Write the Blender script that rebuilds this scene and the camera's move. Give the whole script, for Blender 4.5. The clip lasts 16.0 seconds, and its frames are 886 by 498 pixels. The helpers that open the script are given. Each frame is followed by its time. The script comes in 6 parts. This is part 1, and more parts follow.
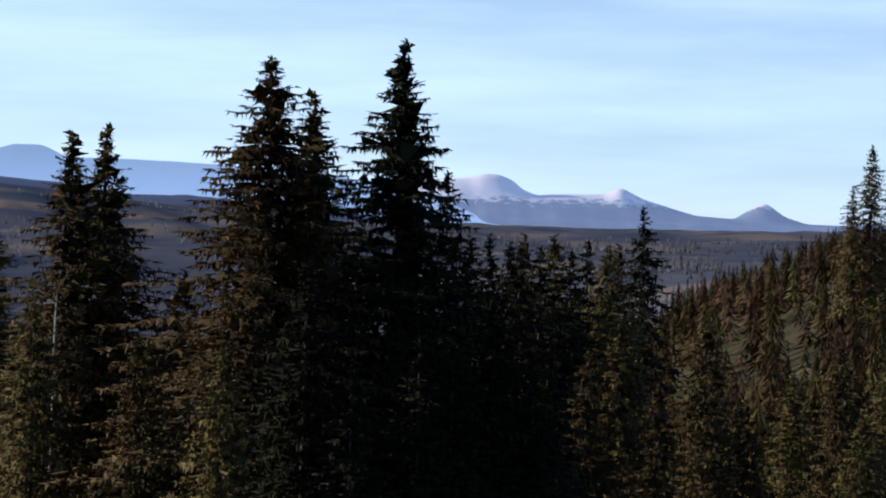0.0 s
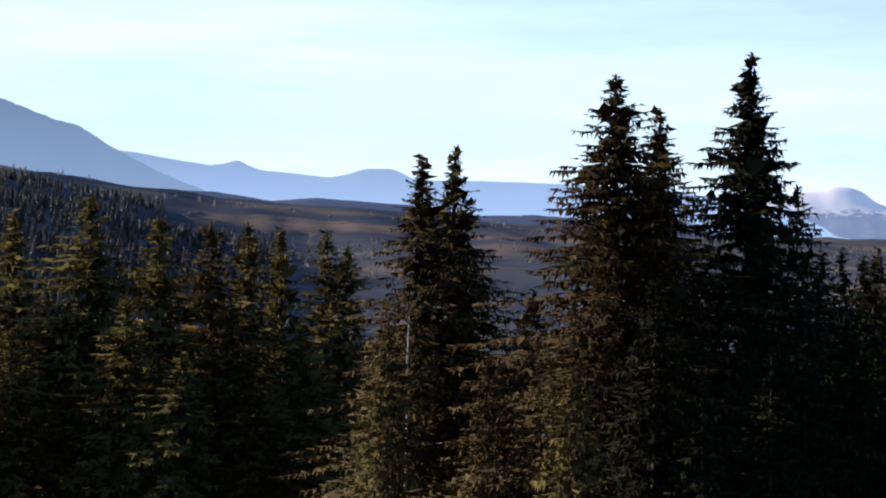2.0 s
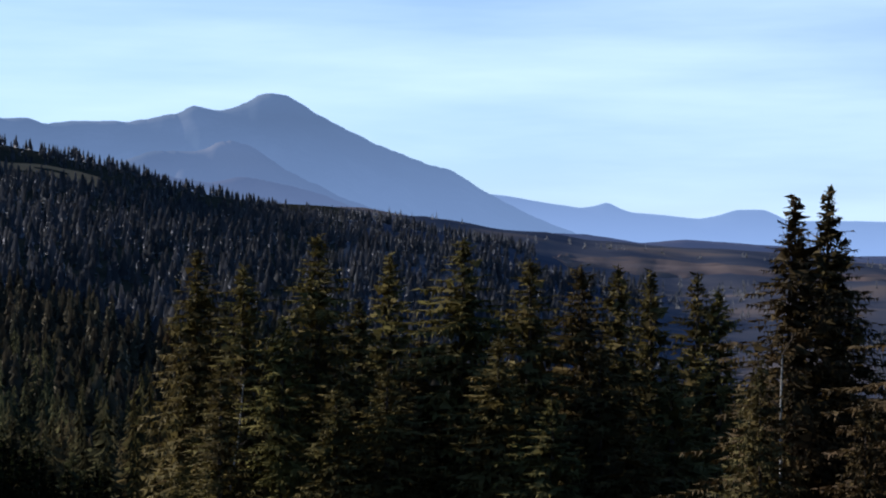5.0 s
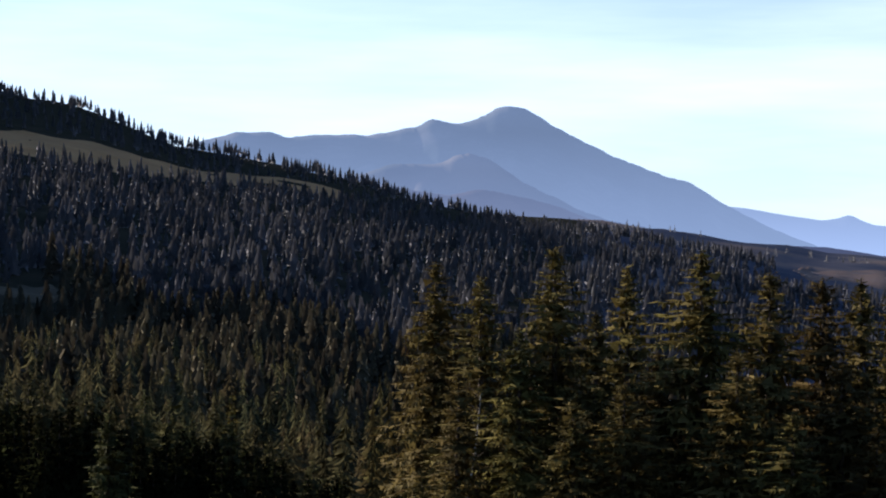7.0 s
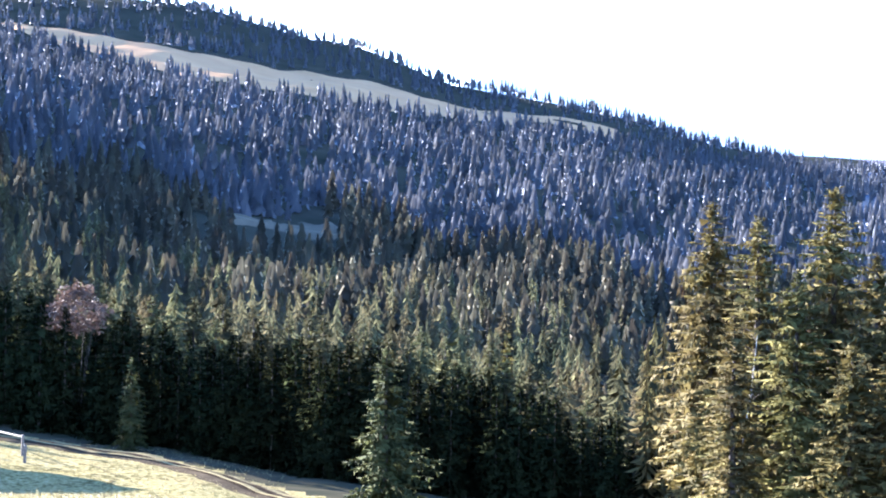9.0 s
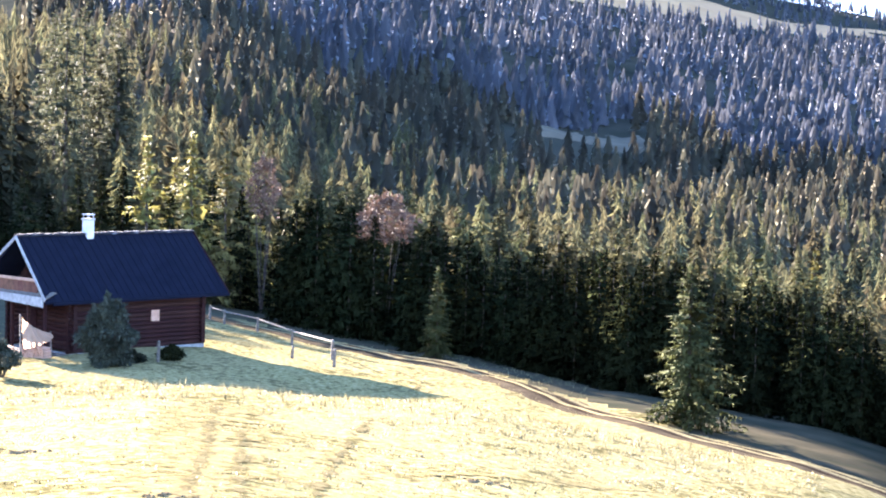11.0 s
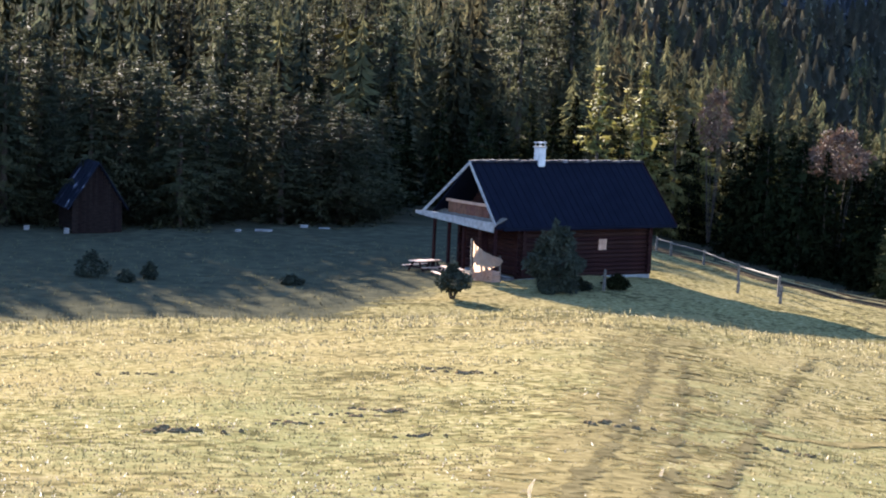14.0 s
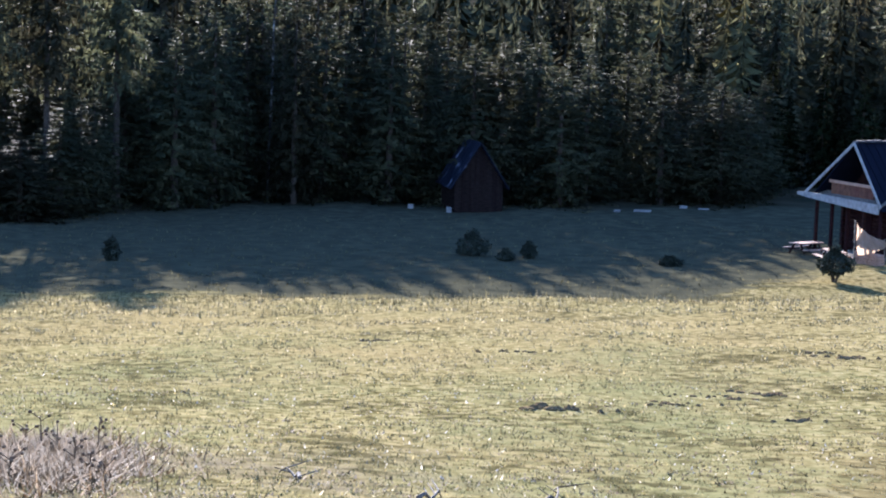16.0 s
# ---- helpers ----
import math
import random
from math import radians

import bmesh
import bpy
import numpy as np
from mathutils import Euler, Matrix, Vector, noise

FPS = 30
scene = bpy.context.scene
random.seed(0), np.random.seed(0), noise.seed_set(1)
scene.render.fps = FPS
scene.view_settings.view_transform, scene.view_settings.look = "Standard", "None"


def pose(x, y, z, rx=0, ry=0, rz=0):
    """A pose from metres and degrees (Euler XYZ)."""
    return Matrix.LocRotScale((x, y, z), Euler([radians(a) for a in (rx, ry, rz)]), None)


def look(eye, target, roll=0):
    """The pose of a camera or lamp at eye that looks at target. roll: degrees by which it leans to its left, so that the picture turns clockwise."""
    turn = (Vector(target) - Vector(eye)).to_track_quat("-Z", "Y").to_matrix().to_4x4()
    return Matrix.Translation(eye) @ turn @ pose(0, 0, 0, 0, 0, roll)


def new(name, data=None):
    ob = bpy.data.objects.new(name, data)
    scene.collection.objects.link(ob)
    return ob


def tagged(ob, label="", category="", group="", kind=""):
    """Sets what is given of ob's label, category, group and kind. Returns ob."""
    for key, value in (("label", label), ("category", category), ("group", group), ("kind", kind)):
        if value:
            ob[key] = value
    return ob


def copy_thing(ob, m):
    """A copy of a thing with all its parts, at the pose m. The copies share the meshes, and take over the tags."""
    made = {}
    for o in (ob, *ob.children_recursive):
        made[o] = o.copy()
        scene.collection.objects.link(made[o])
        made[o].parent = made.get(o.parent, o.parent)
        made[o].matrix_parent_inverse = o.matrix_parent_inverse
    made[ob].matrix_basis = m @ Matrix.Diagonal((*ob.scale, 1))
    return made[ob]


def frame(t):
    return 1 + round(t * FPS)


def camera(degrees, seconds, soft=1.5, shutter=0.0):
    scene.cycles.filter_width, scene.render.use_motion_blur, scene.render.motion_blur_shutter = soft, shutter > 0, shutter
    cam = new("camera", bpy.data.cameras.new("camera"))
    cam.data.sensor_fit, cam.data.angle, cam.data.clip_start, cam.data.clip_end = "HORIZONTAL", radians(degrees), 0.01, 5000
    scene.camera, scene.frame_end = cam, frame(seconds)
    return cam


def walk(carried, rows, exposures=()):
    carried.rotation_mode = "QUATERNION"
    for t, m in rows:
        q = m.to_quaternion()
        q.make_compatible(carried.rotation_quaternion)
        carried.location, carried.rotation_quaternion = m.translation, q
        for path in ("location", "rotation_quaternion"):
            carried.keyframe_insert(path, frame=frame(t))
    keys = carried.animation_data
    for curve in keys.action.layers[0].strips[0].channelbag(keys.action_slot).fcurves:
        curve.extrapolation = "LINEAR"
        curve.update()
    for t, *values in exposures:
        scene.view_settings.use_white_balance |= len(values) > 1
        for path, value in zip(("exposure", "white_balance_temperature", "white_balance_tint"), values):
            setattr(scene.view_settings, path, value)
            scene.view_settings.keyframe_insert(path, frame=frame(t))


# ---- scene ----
from math import atan2, cos, pi, sin, sqrt, tan

# ---------------------------------------------------------------- camera
cam = camera(25.86, 16.0, soft=2.0)
PATH = [
    (0.0, pose(0, 0, 1.7, 89.31, -1.59, 0.02)),
    (0.5, pose(0, 0, 1.7, 89.67, -0.96, 3.21)),
    (1.0, pose(0, 0, 1.7, 89.70, -0.78, 7.13)),
    (1.5, pose(0, 0, 1.7, 89.67, -0.49, 8.77)),
    (2.0, pose(0, 0, 1.7, 89.67, -0.49, 10.30)),
    (2.5, pose(0, 0, 1.7, 89.78, -0.29, 12.10)),
    (3.0, pose(0, 0, 1.7, 90.00, -0.21, 14.39)),
    (3.5, pose(0, 0, 1.7, 90.32, -0.05, 16.23)),
    (4.0, pose(0, 0, 1.7, 90.48, -0.21, 17.79)),
    (4.2, pose(0, 0, 1.7, 90.51, -0.30, 18.58)),
    (6.3, pose(0, 0, 1.7, 91.19, -0.40, 25.35)),
    (6.5, pose(0, 0, 1.7, 91.08, -0.55, 26.18)),
    (7.0, pose(0, 0, 1.7, 91.17, -0.54, 28.29)),
    (7.5, pose(0, 0, 1.7, 91.03, -0.88, 29.65)),
    (8.0, pose(0, 0, 1.7, 90.51, -1.08, 31.27)),
    (8.5, pose(0, 0, 1.7, 90.02, -0.98, 33.37)),
    (9.0, pose(0, 0, 1.7, 89.26, -0.94, 36.45)),
    (9.5, pose(0, 0, 1.7, 88.91, -0.89, 39.13)),
    (10.0, pose(0, 0, 1.7, 88.15, -1.02, 41.27)),
    (10.2, pose(0, 0, 1.7, 87.81, -1.00, 42.08)),
    (12.3, pose(0, 0, 1.7, 85.11, -2.20, 51.17)),
    (12.5, pose(0, 0, 1.7, 85.08, -2.03, 51.95)),
    (13.0, pose(0, 0, 1.7, 84.67, -2.74, 54.06)),
    (13.5, pose(0, 0, 1.7, 84.29, -2.62, 56.47)),
    (14.0, pose(0, 0, 1.7, 83.96, -2.52, 58.90)),
    (14.5, pose(0, 0, 1.7, 83.23, -1.93, 62.05)),
    (15.0, pose(0, 0, 1.7, 82.54, -2.05, 64.11)),
    (15.5, pose(0, 0, 1.7, 82.38, -2.01, 66.86)),
    (16.0, pose(0, 0, 1.7, 82.95, -1.85, 70.11)),
]
EXPOSURES = [(0.0, 1.1, 5950, 11), (0.5, 1.2, 6250, 11), (1.0, 1.33, 6600, 11), (2.0, 1.43, 6450, 11), (3.0, 1.2, 6050, 12), (4.2, 1.02, 5700, 14), (6.3, 1.25, 6050, 14), (7.0, 1.45, 6450, 18), (7.5, 1.62, 6200, 17), (8.0, 2.0, 5850, 14), (8.5, 3.5, 5150, 18), (9.0, 4.5, 5200, 19), (9.5, 4.85, 5450, 21), (10.2, 5.0, 5750, 22), (12.3, 4.25, 6050, 21), (14.0, 3.5, 6050, 18), (16.0, 3.2, 5350, 19)]
walk(cam, PATH, EXPOSURES)

# ---------------------------------------------------------------- sun and sky
SUN_AZ, SUN_EL = 80.0, 13.4          # degrees left of +y, degrees up
EYE = 1.7


def polar(az, r):
    a = radians(az)
    return -sin(a) * r, cos(a) * r


sun_dir = Vector((-sin(radians(SUN_AZ)) * cos(radians(SUN_EL)), cos(radians(SUN_AZ)) * cos(radians(SUN_EL)), sin(radians(SUN_EL))))
sun_data = bpy.data.lights.new("sun", "SUN")
sun_data.energy, sun_data.angle, sun_data.color = 3.4, radians(0.55), (1.0, 0.88, 0.72)
sun = new("sun", sun_data)
sun.matrix_world = look((0, 0, 60), Vector((0, 0, 60)) - sun_dir)

world = bpy.data.worlds.new("sky")
scene.world = world
world.use_nodes = True
wn, wl = world.node_tree.nodes, world.node_tree.links
wn.clear()
sky = wn.new("ShaderNodeTexSky")
sky.sky_type, sky.sun_disc = "NISHITA", False
sky.sun_elevation, sky.sun_rotation = radians(SUN_EL), radians(-SUN_AZ)
sky.altitude, sky.air_density, sky.dust_density, sky.ozone_density = 900, 1.0, 0.15, 4.0
geo = wn.new("ShaderNodeTexCoord")
stretch = wn.new("ShaderNodeMapping")
stretch.inputs["Rotation"].default_value = (0.10, -0.16, 0.5)
stretch.inputs["Scale"].default_value = (3.0, 3.0, 26.0)
streak = wn.new("ShaderNodeTexNoise")
streak.inputs["Scale"].default_value, streak.inputs["Detail"].default_value, streak.inputs["Roughness"].default_value = 1.1, 5.0, 0.55
wisp = wn.new("ShaderNodeValToRGB")
wisp.color_ramp.elements[0].position, wisp.color_ramp.elements[1].position = 0.36, 0.80
wisp.color_ramp.elements[0].color, wisp.color_ramp.elements[1].color = (0.45, 0.45, 0.45, 1), (0.95, 0.95, 0.95, 1)
cloud = wn.new("ShaderNodeMixRGB")
cloud.inputs[2].default_value = (6.6, 8.2, 10.2, 1)
back = wn.new("ShaderNodeBackground")
back.inputs["Strength"].default_value = 0.06
out = wn.new("ShaderNodeOutputWorld")
wl.new(geo.outputs["Generated"], stretch.inputs["Vector"])
wl.new(stretch.outputs["Vector"], streak.inputs["Vector"])
wl.new(streak.outputs["Fac"], wisp.inputs["Fac"])
# thin cirrus and haze thicken towards the horizon; overhead the sky is clear
height = wn.new("ShaderNodeSeparateXYZ")
thin = wn.new("ShaderNodeMapRange")
thin.inputs[1].default_value, thin.inputs[2].default_value, thin.inputs[3].default_value, thin.inputs[4].default_value = 0.09, 0.42, 1.0, 0.0
veil = wn.new("ShaderNodeMath")
veil.operation = "MULTIPLY"
wl.new(geo.outputs["Generated"], height.inputs[0])
wl.new(height.outputs["Z"], thin.inputs[0])
wl.new(thin.outputs[0], veil.inputs[0])
wl.new(wisp.outputs["Color"], veil.inputs[1])
wl.new(veil.outputs[0], cloud.inputs[0])
wl.new(sky.outputs["Color"], cloud.inputs[1])
wl.new(cloud.outputs["Color"], back.inputs["Color"])
wl.new(back.outputs["Background"], out.inputs["Surface"])


# ---------------------------------------------------------------- materials
def material(name, stops, scale=1.0, rough=0.9, detail=6.0, bump=0.0, bump_scale=None, rand=0.0, island=False, spec=0.2, big=None, metal=0.0, through_light=0.0, stretch_to=(1, 1, 1), by_tone=False):
    """Noise-driven paint: stops = (position, (r, g, b)); big = (scale, (r, g, b), amount) adds a second, larger pattern."""
    m = bpy.data.materials.new(name)
    m.use_nodes = True
    n, l = m.node_tree.nodes, m.node_tree.links
    bsdf = n["Principled BSDF"]
    bsdf.inputs["Roughness"].default_value = rough
    bsdf.inputs["Specular IOR Level"].default_value = spec
    bsdf.inputs["Metallic"].default_value = metal
    tc = n.new("ShaderNodeTexCoord")
    mp = n.new("ShaderNodeMapping")
    mp.inputs["Scale"].default_value = stretch_to
    l.new(tc.outputs["Object"], mp.inputs["Vector"])
    tex = n.new("ShaderNodeTexNoise")
    tex.inputs["Scale"].default_value, tex.inputs["Detail"].default_value = scale, detail
    l.new(mp.outputs["Vector"], tex.inputs["Vector"])
    ramp = n.new("ShaderNodeValToRGB")
    els = ramp.color_ramp.elements
    els[0].position, els[0].color = stops[0][0], (*stops[0][1], 1)
    els[1].position, els[1].color = stops[-1][0], (*stops[-1][1], 1)
    for p, c in stops[1:-1]:
        e = els.new(p)
        e.color = (*c, 1)
    if by_tone:
        own = n.new("ShaderNodeAttribute")
        own.attribute_name = "tone"
        l.new(own.outputs["Fac"], ramp.inputs["Fac"])
    else:
        l.new(tex.outputs["Fac"], ramp.inputs["Fac"])
    colour = ramp.outputs["Color"]
    if big:
        t2 = n.new("ShaderNodeTexNoise")
        t2.inputs["Scale"].default_value, t2.inputs["Detail"].default_value = big[0], 4.0
        l.new(tc.outputs["Object"], t2.inputs["Vector"])
        r2 = n.new("ShaderNodeMapRange")
        r2.inputs[1].default_value, r2.inputs[2].default_value, r2.inputs[4].default_value = 0.4, 0.65, big[2]
        l.new(t2.outputs["Fac"], r2.inputs[0])
        mix = n.new("ShaderNodeMixRGB")
        mix.inputs[2].default_value = (*big[1], 1)
        l.new(r2.outputs[0], mix.inputs[0])
        l.new(colour, mix.inputs[1])
        colour = mix.outputs[0]
    if rand:
        if island:
            tone = n.new("ShaderNodeAttribute")
            tone.attribute_name = "tone"
            src = tone.outputs["Fac"]
        else:
            src = n.new("ShaderNodeObjectInfo").outputs["Random"]
        mr = n.new("ShaderNodeMapRange")
        mr.inputs[3].default_value, mr.inputs[4].default_value = 1 - rand, 1 + rand
        l.new(src, mr.inputs[0])
        hsv = n.new("ShaderNodeHueSaturation")
        l.new(mr.outputs[0], hsv.inputs["Value"])
        l.new(colour, hsv.inputs["Color"])
        hue = n.new("ShaderNodeMapRange")
        hue.inputs[3].default_value, hue.inputs[4].default_value = 0.5 - rand * 0.06, 0.5 + rand * 0.06
        l.new(src, hue.inputs[0])
        l.new(hue.outputs[0], hsv.inputs["Hue"])
        colour = hsv.outputs["Color"]
    l.new(colour, bsdf.inputs["Base Color"])
    if bump:
        bt = n.new("ShaderNodeTexNoise")
        bt.inputs["Scale"].default_value, bt.inputs["Detail"].default_value = bump_scale or scale * 2, 5.0
        l.new(mp.outputs["Vector"], bt.inputs["Vector"])
        bp = n.new("ShaderNodeBump")
        bp.inputs["Strength"].default_value = bump
        l.new(bt.outputs["Fac"], bp.inputs["Height"])
        l.new(bp.outputs["Normal"], bsdf.inputs["Normal"])
    if through_light:
        trans = n.new("ShaderNodeBsdfTranslucent")
        l.new(colour, trans.inputs["Color"])
        add = n.new("ShaderNodeMixShader")
        add.inputs[0].default_value = through_light
        l.new(bsdf.outputs[0], add.inputs[1])
        l.new(trans.outputs[0], add.inputs[2])
        l.new(add.outputs[0], n["Material Output"].inputs["Surface"])
    return m


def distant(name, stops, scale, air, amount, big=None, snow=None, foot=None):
    """Far land: its own colours, with the haze of kilometres of air mixed in as emission."""
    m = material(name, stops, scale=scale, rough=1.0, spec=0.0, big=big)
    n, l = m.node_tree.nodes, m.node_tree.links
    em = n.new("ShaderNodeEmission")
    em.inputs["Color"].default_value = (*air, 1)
    if snow:
        # snow lies above a ragged line of height
        pos, sep, spot = n.new("ShaderNodeNewGeometry"), n.new("ShaderNodeSeparateXYZ"), n.new("ShaderNodeTexNoise")
        spot.inputs["Scale"].default_value, spot.inputs["Detail"].default_value = snow[3], 7.0
        l.new(pos.outputs["Position"], sep.inputs[0])
        l.new(pos.outputs["Position"], spot.inputs["Vector"])
        sway = n.new("ShaderNodeMath")
        sway.operation, sway.inputs[1].default_value = "MULTIPLY_ADD", snow[2]
        l.new(spot.outputs["Fac"], sway.inputs[0])
        l.new(sep.outputs["Z"], sway.inputs[2])
        lie = n.new("ShaderNodeMapRange")
        lie.inputs[1].default_value, lie.inputs[2].default_value = snow[0] + snow[2] / 2, snow[1] + snow[2] / 2
        l.new(sway.outputs[0], lie.inputs[0])
        cap = n.new("ShaderNodeMixRGB")
        cap.inputs[2].default_value = (0.95, 0.84, 0.83, 1)
        l.new(lie.outputs[0], cap.inputs[0])
        base = n["Principled BSDF"].inputs["Base Color"]
        l.new(base.links[0].from_socket, cap.inputs[1])
        l.new(cap.outputs[0], base)
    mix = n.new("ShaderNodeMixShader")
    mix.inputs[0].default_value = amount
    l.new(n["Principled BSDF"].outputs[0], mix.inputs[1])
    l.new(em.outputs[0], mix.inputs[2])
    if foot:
        # more of the haze glow at the foot than at the crest
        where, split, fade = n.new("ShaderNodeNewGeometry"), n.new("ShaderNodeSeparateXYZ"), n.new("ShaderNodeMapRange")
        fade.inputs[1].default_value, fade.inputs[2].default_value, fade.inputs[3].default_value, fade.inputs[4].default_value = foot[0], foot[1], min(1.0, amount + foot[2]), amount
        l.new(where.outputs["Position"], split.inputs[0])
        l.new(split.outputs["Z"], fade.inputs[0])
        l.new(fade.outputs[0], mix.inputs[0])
    l.new(mix.outputs[0], n["Material Output"].inputs["Surface"])
    return m


NEEDLE = material("spruce_needles", ((0.3, (0.034, 0.03, 0.011)), (0.55, (0.07, 0.056, 0.02)), (0.75, (0.112, 0.078, 0.031))), scale=0.9, rough=0.8, rand=0.3, through_light=0.1, spec=0.1, big=(0.25, (0.095, 0.062, 0.026), 0.6))
NEEDLE_SLIM = material("slender_spruce_needles", ((0.3, (0.07, 0.066, 0.02)), (0.55, (0.128, 0.108, 0.034)), (0.75, (0.175, 0.132, 0.045))), scale=0.9, rough=0.8, rand=0.35, through_light=0.18, spec=0.05, big=(0.25, (0.108, 0.084, 0.036), 0.6))
NEEDLE_DARK = material("dark_spruce_needles", ((0.3, (0.007, 0.009, 0.006)), (0.7, (0.026, 0.026, 0.013))), scale=0.8, rough=0.85, rand=0.3, through_light=0.05, spec=0.05)
# near black: the wood edge's shade is put into this needle colour
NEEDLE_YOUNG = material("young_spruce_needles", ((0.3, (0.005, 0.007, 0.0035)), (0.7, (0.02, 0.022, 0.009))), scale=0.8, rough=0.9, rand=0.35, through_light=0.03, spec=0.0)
# lighter copy of it: sunlight on the tops of the edge, as needle colour
NEEDLE_LIT_TOP = material("sunlit_top_needles", ((0.3, (0.03, 0.034, 0.015)), (0.7, (0.08, 0.077, 0.034))), scale=0.5, rough=0.85, rand=0.35, through_light=0.25, spec=0.02)
NEEDLE_MATURE = material("dark_forest_needles", ((0.3, (0.03, 0.036, 0.022)), (0.55, (0.06, 0.06, 0.032)), (0.75, (0.10, 0.088, 0.048))), scale=0.7, rough=0.85, rand=0.4, through_light=0.4, spec=0.05)
# sunlight on the lone spruce put in as lighter needles than its neighbours'
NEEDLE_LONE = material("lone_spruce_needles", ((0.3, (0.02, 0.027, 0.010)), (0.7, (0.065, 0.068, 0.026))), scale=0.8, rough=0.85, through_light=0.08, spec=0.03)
# distance haze put into the needle colour: paler and bluer than near spruces
NEEDLE_HAZED = material("hillside_spruce_needles", ((0.3, (0.118, 0.13, 0.148)), (0.7, (0.168, 0.172, 0.182))), scale=0.02, rough=0.9, rand=0.28, island=True, through_light=0.75, spec=0.0)
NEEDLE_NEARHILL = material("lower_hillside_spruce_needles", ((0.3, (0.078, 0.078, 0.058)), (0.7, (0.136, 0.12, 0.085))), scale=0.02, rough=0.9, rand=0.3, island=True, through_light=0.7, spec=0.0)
NEEDLE_MID = material("slope_spruce_needles", ((0.3, (0.07, 0.074, 0.038)), (0.7, (0.15, 0.126, 0.064))), scale=0.03, rough=0.85, rand=0.35, island=True, through_light=0.5, spec=0.0)
NEEDLE_VALLEY = material("valley_spruce_needles", ((0.3, (0.022, 0.021, 0.010)), (0.7, (0.085, 0.058, 0.026))), scale=0.05, rough=0.9, rand=0.55, island=True, through_light=0.15, spec=0.0)
NEEDLE_DEEP = material("mature_spruce_needles", ((0.3, (0.045, 0.055, 0.036)), (0.7, (0.12, 0.112, 0.066))), scale=0.05, rough=0.9, rand=0.5, island=True, through_light=0.5, spec=0.0)
LARCH = material("yellow_larch_needles", ((0.3, (0.10, 0.095, 0.028)), (0.7, (0.19, 0.16, 0.045))), scale=1.0, rough=0.8, rand=0.15, through_light=0.2)
ROWAN = material("russet_twigs", ((0.3, (0.075, 0.045, 0.03)), (0.7, (0.14, 0.088, 0.06))), scale=1.0, rough=0.8, through_light=0.15)
RUSSET = material("russet_bare_twigs", ((0.3, (0.06, 0.036, 0.026)), (0.7, (0.12, 0.07, 0.05))), scale=0.05, rough=0.9, rand=0.3, island=True, through_light=0.2, spec=0.0)
BARK = material("bark", ((0.35, (0.03, 0.023, 0.017)), (0.65, (0.075, 0.058, 0.044))), scale=6, bump=0.4, rough=0.95)
# dark birch bark with dapples of sunlight painted as pale patches
SUN_DAPPLED = material("sun_dappled_birch_bark", ((0.50, (0.03, 0.028, 0.024)), (0.56, (0.12, 0.115, 0.10)), (0.66, (0.36, 0.34, 0.30))), scale=1.8, rough=0.85, stretch_to=(1, 1, 0.8))
BIRCH = material("birch_bark", ((0.42, (0.10, 0.09, 0.08)), (0.5, (0.30, 0.29, 0.26)), (0.8, (0.5, 0.48, 0.44))), scale=2.2, rough=0.8)


# ---------------------------------------------------------------- land
RINGS = np.array([0, 20, 45, 62, 80, 105, 150, 240, 450, 800, 1450, 1700, 1860, 2600, 5200], float)
LAND = []


def spoke(az, *heights):
    """Heights of the land, relative to the eye, along one bearing, at the distances in RINGS."""
    LAND.append((az, np.array([-1.7, *heights, heights[-1] + 10], float) + EYE))


spoke(-90, -4, -7, -8.3, -9.3, -10, -9, -5, 10, 30, 40, 40, 40, 40)
spoke(-30, -6, -11, -13, -14.5, -16, -17, -15, 0, 25, 30, 26, 25, 20)
spoke(-12, -6, -12, -15.5, -18.5, -21, -24, -24, -9, -14, -24, -20, -18, 0)
spoke(-8.5, -6.5, -13, -16.5, -20, -23, -28, -31, -19, -24, -24, -20, -18, -3)
spoke(-5, -7, -14, -17.5, -21, -25, -31, -38, -40, -35, -24, -21, -18, -5)
spoke(3, -7, -14, -17.5, -21, -25, -32, -40, -48, -45, -25, -18, -13, 0)
spoke(15, -7, -13, -16.5, -20, -23, -30, -40, -48, -45, -14, 0, 8, 44)
spoke(25, -6, -11, -14, -16.8, -19, -24, -32, -38, -15, 30, 48, 58, 94)
spoke(35, -5.5, -9, -10.7, -13.1, -15, -20, -28, -24, 8, 73, 104, 126, 100)
spoke(40, -5.4, -8.5, -9.9, -12.2, -14, -18, -25, -19, 19, 97, 141, 172, 140)
spoke(45, -5.3, -7.9, -9.0, -11.6, -13, -16, -22, -14, 32, 116, 168, 208, 180)
spoke(54, -5.2, -7.2, -8.4, -11.3, -12, -12.5, -12, 8, 62, 140, 180, 206, 190)
spoke(63, -5.2, -7.6, -9.1, -11.8, -12.2, -12.5, -10, 5, 40, 88, 112, 124, 120)
spoke(78, -5.0, -7.9, -9.7, -11.7, -12.6, -13, -12, -5, 10, 34, 47, 52, 60)
spoke(95, -4.8, -7.8, -9.7, -11.4, -12, -12, -12, -8, 5, 24, 37, 42, 50)
spoke(180, -0.5, 2, 3.2, 4.8, 6, 8, 12, 25, 45, 60, 60, 60, 60)
LAND.append((270, LAND[0][1]))
LAND_AZ = np.array([a for a, _ in LAND], float)
LAND_Z = np.array([z for _, z in LAND])


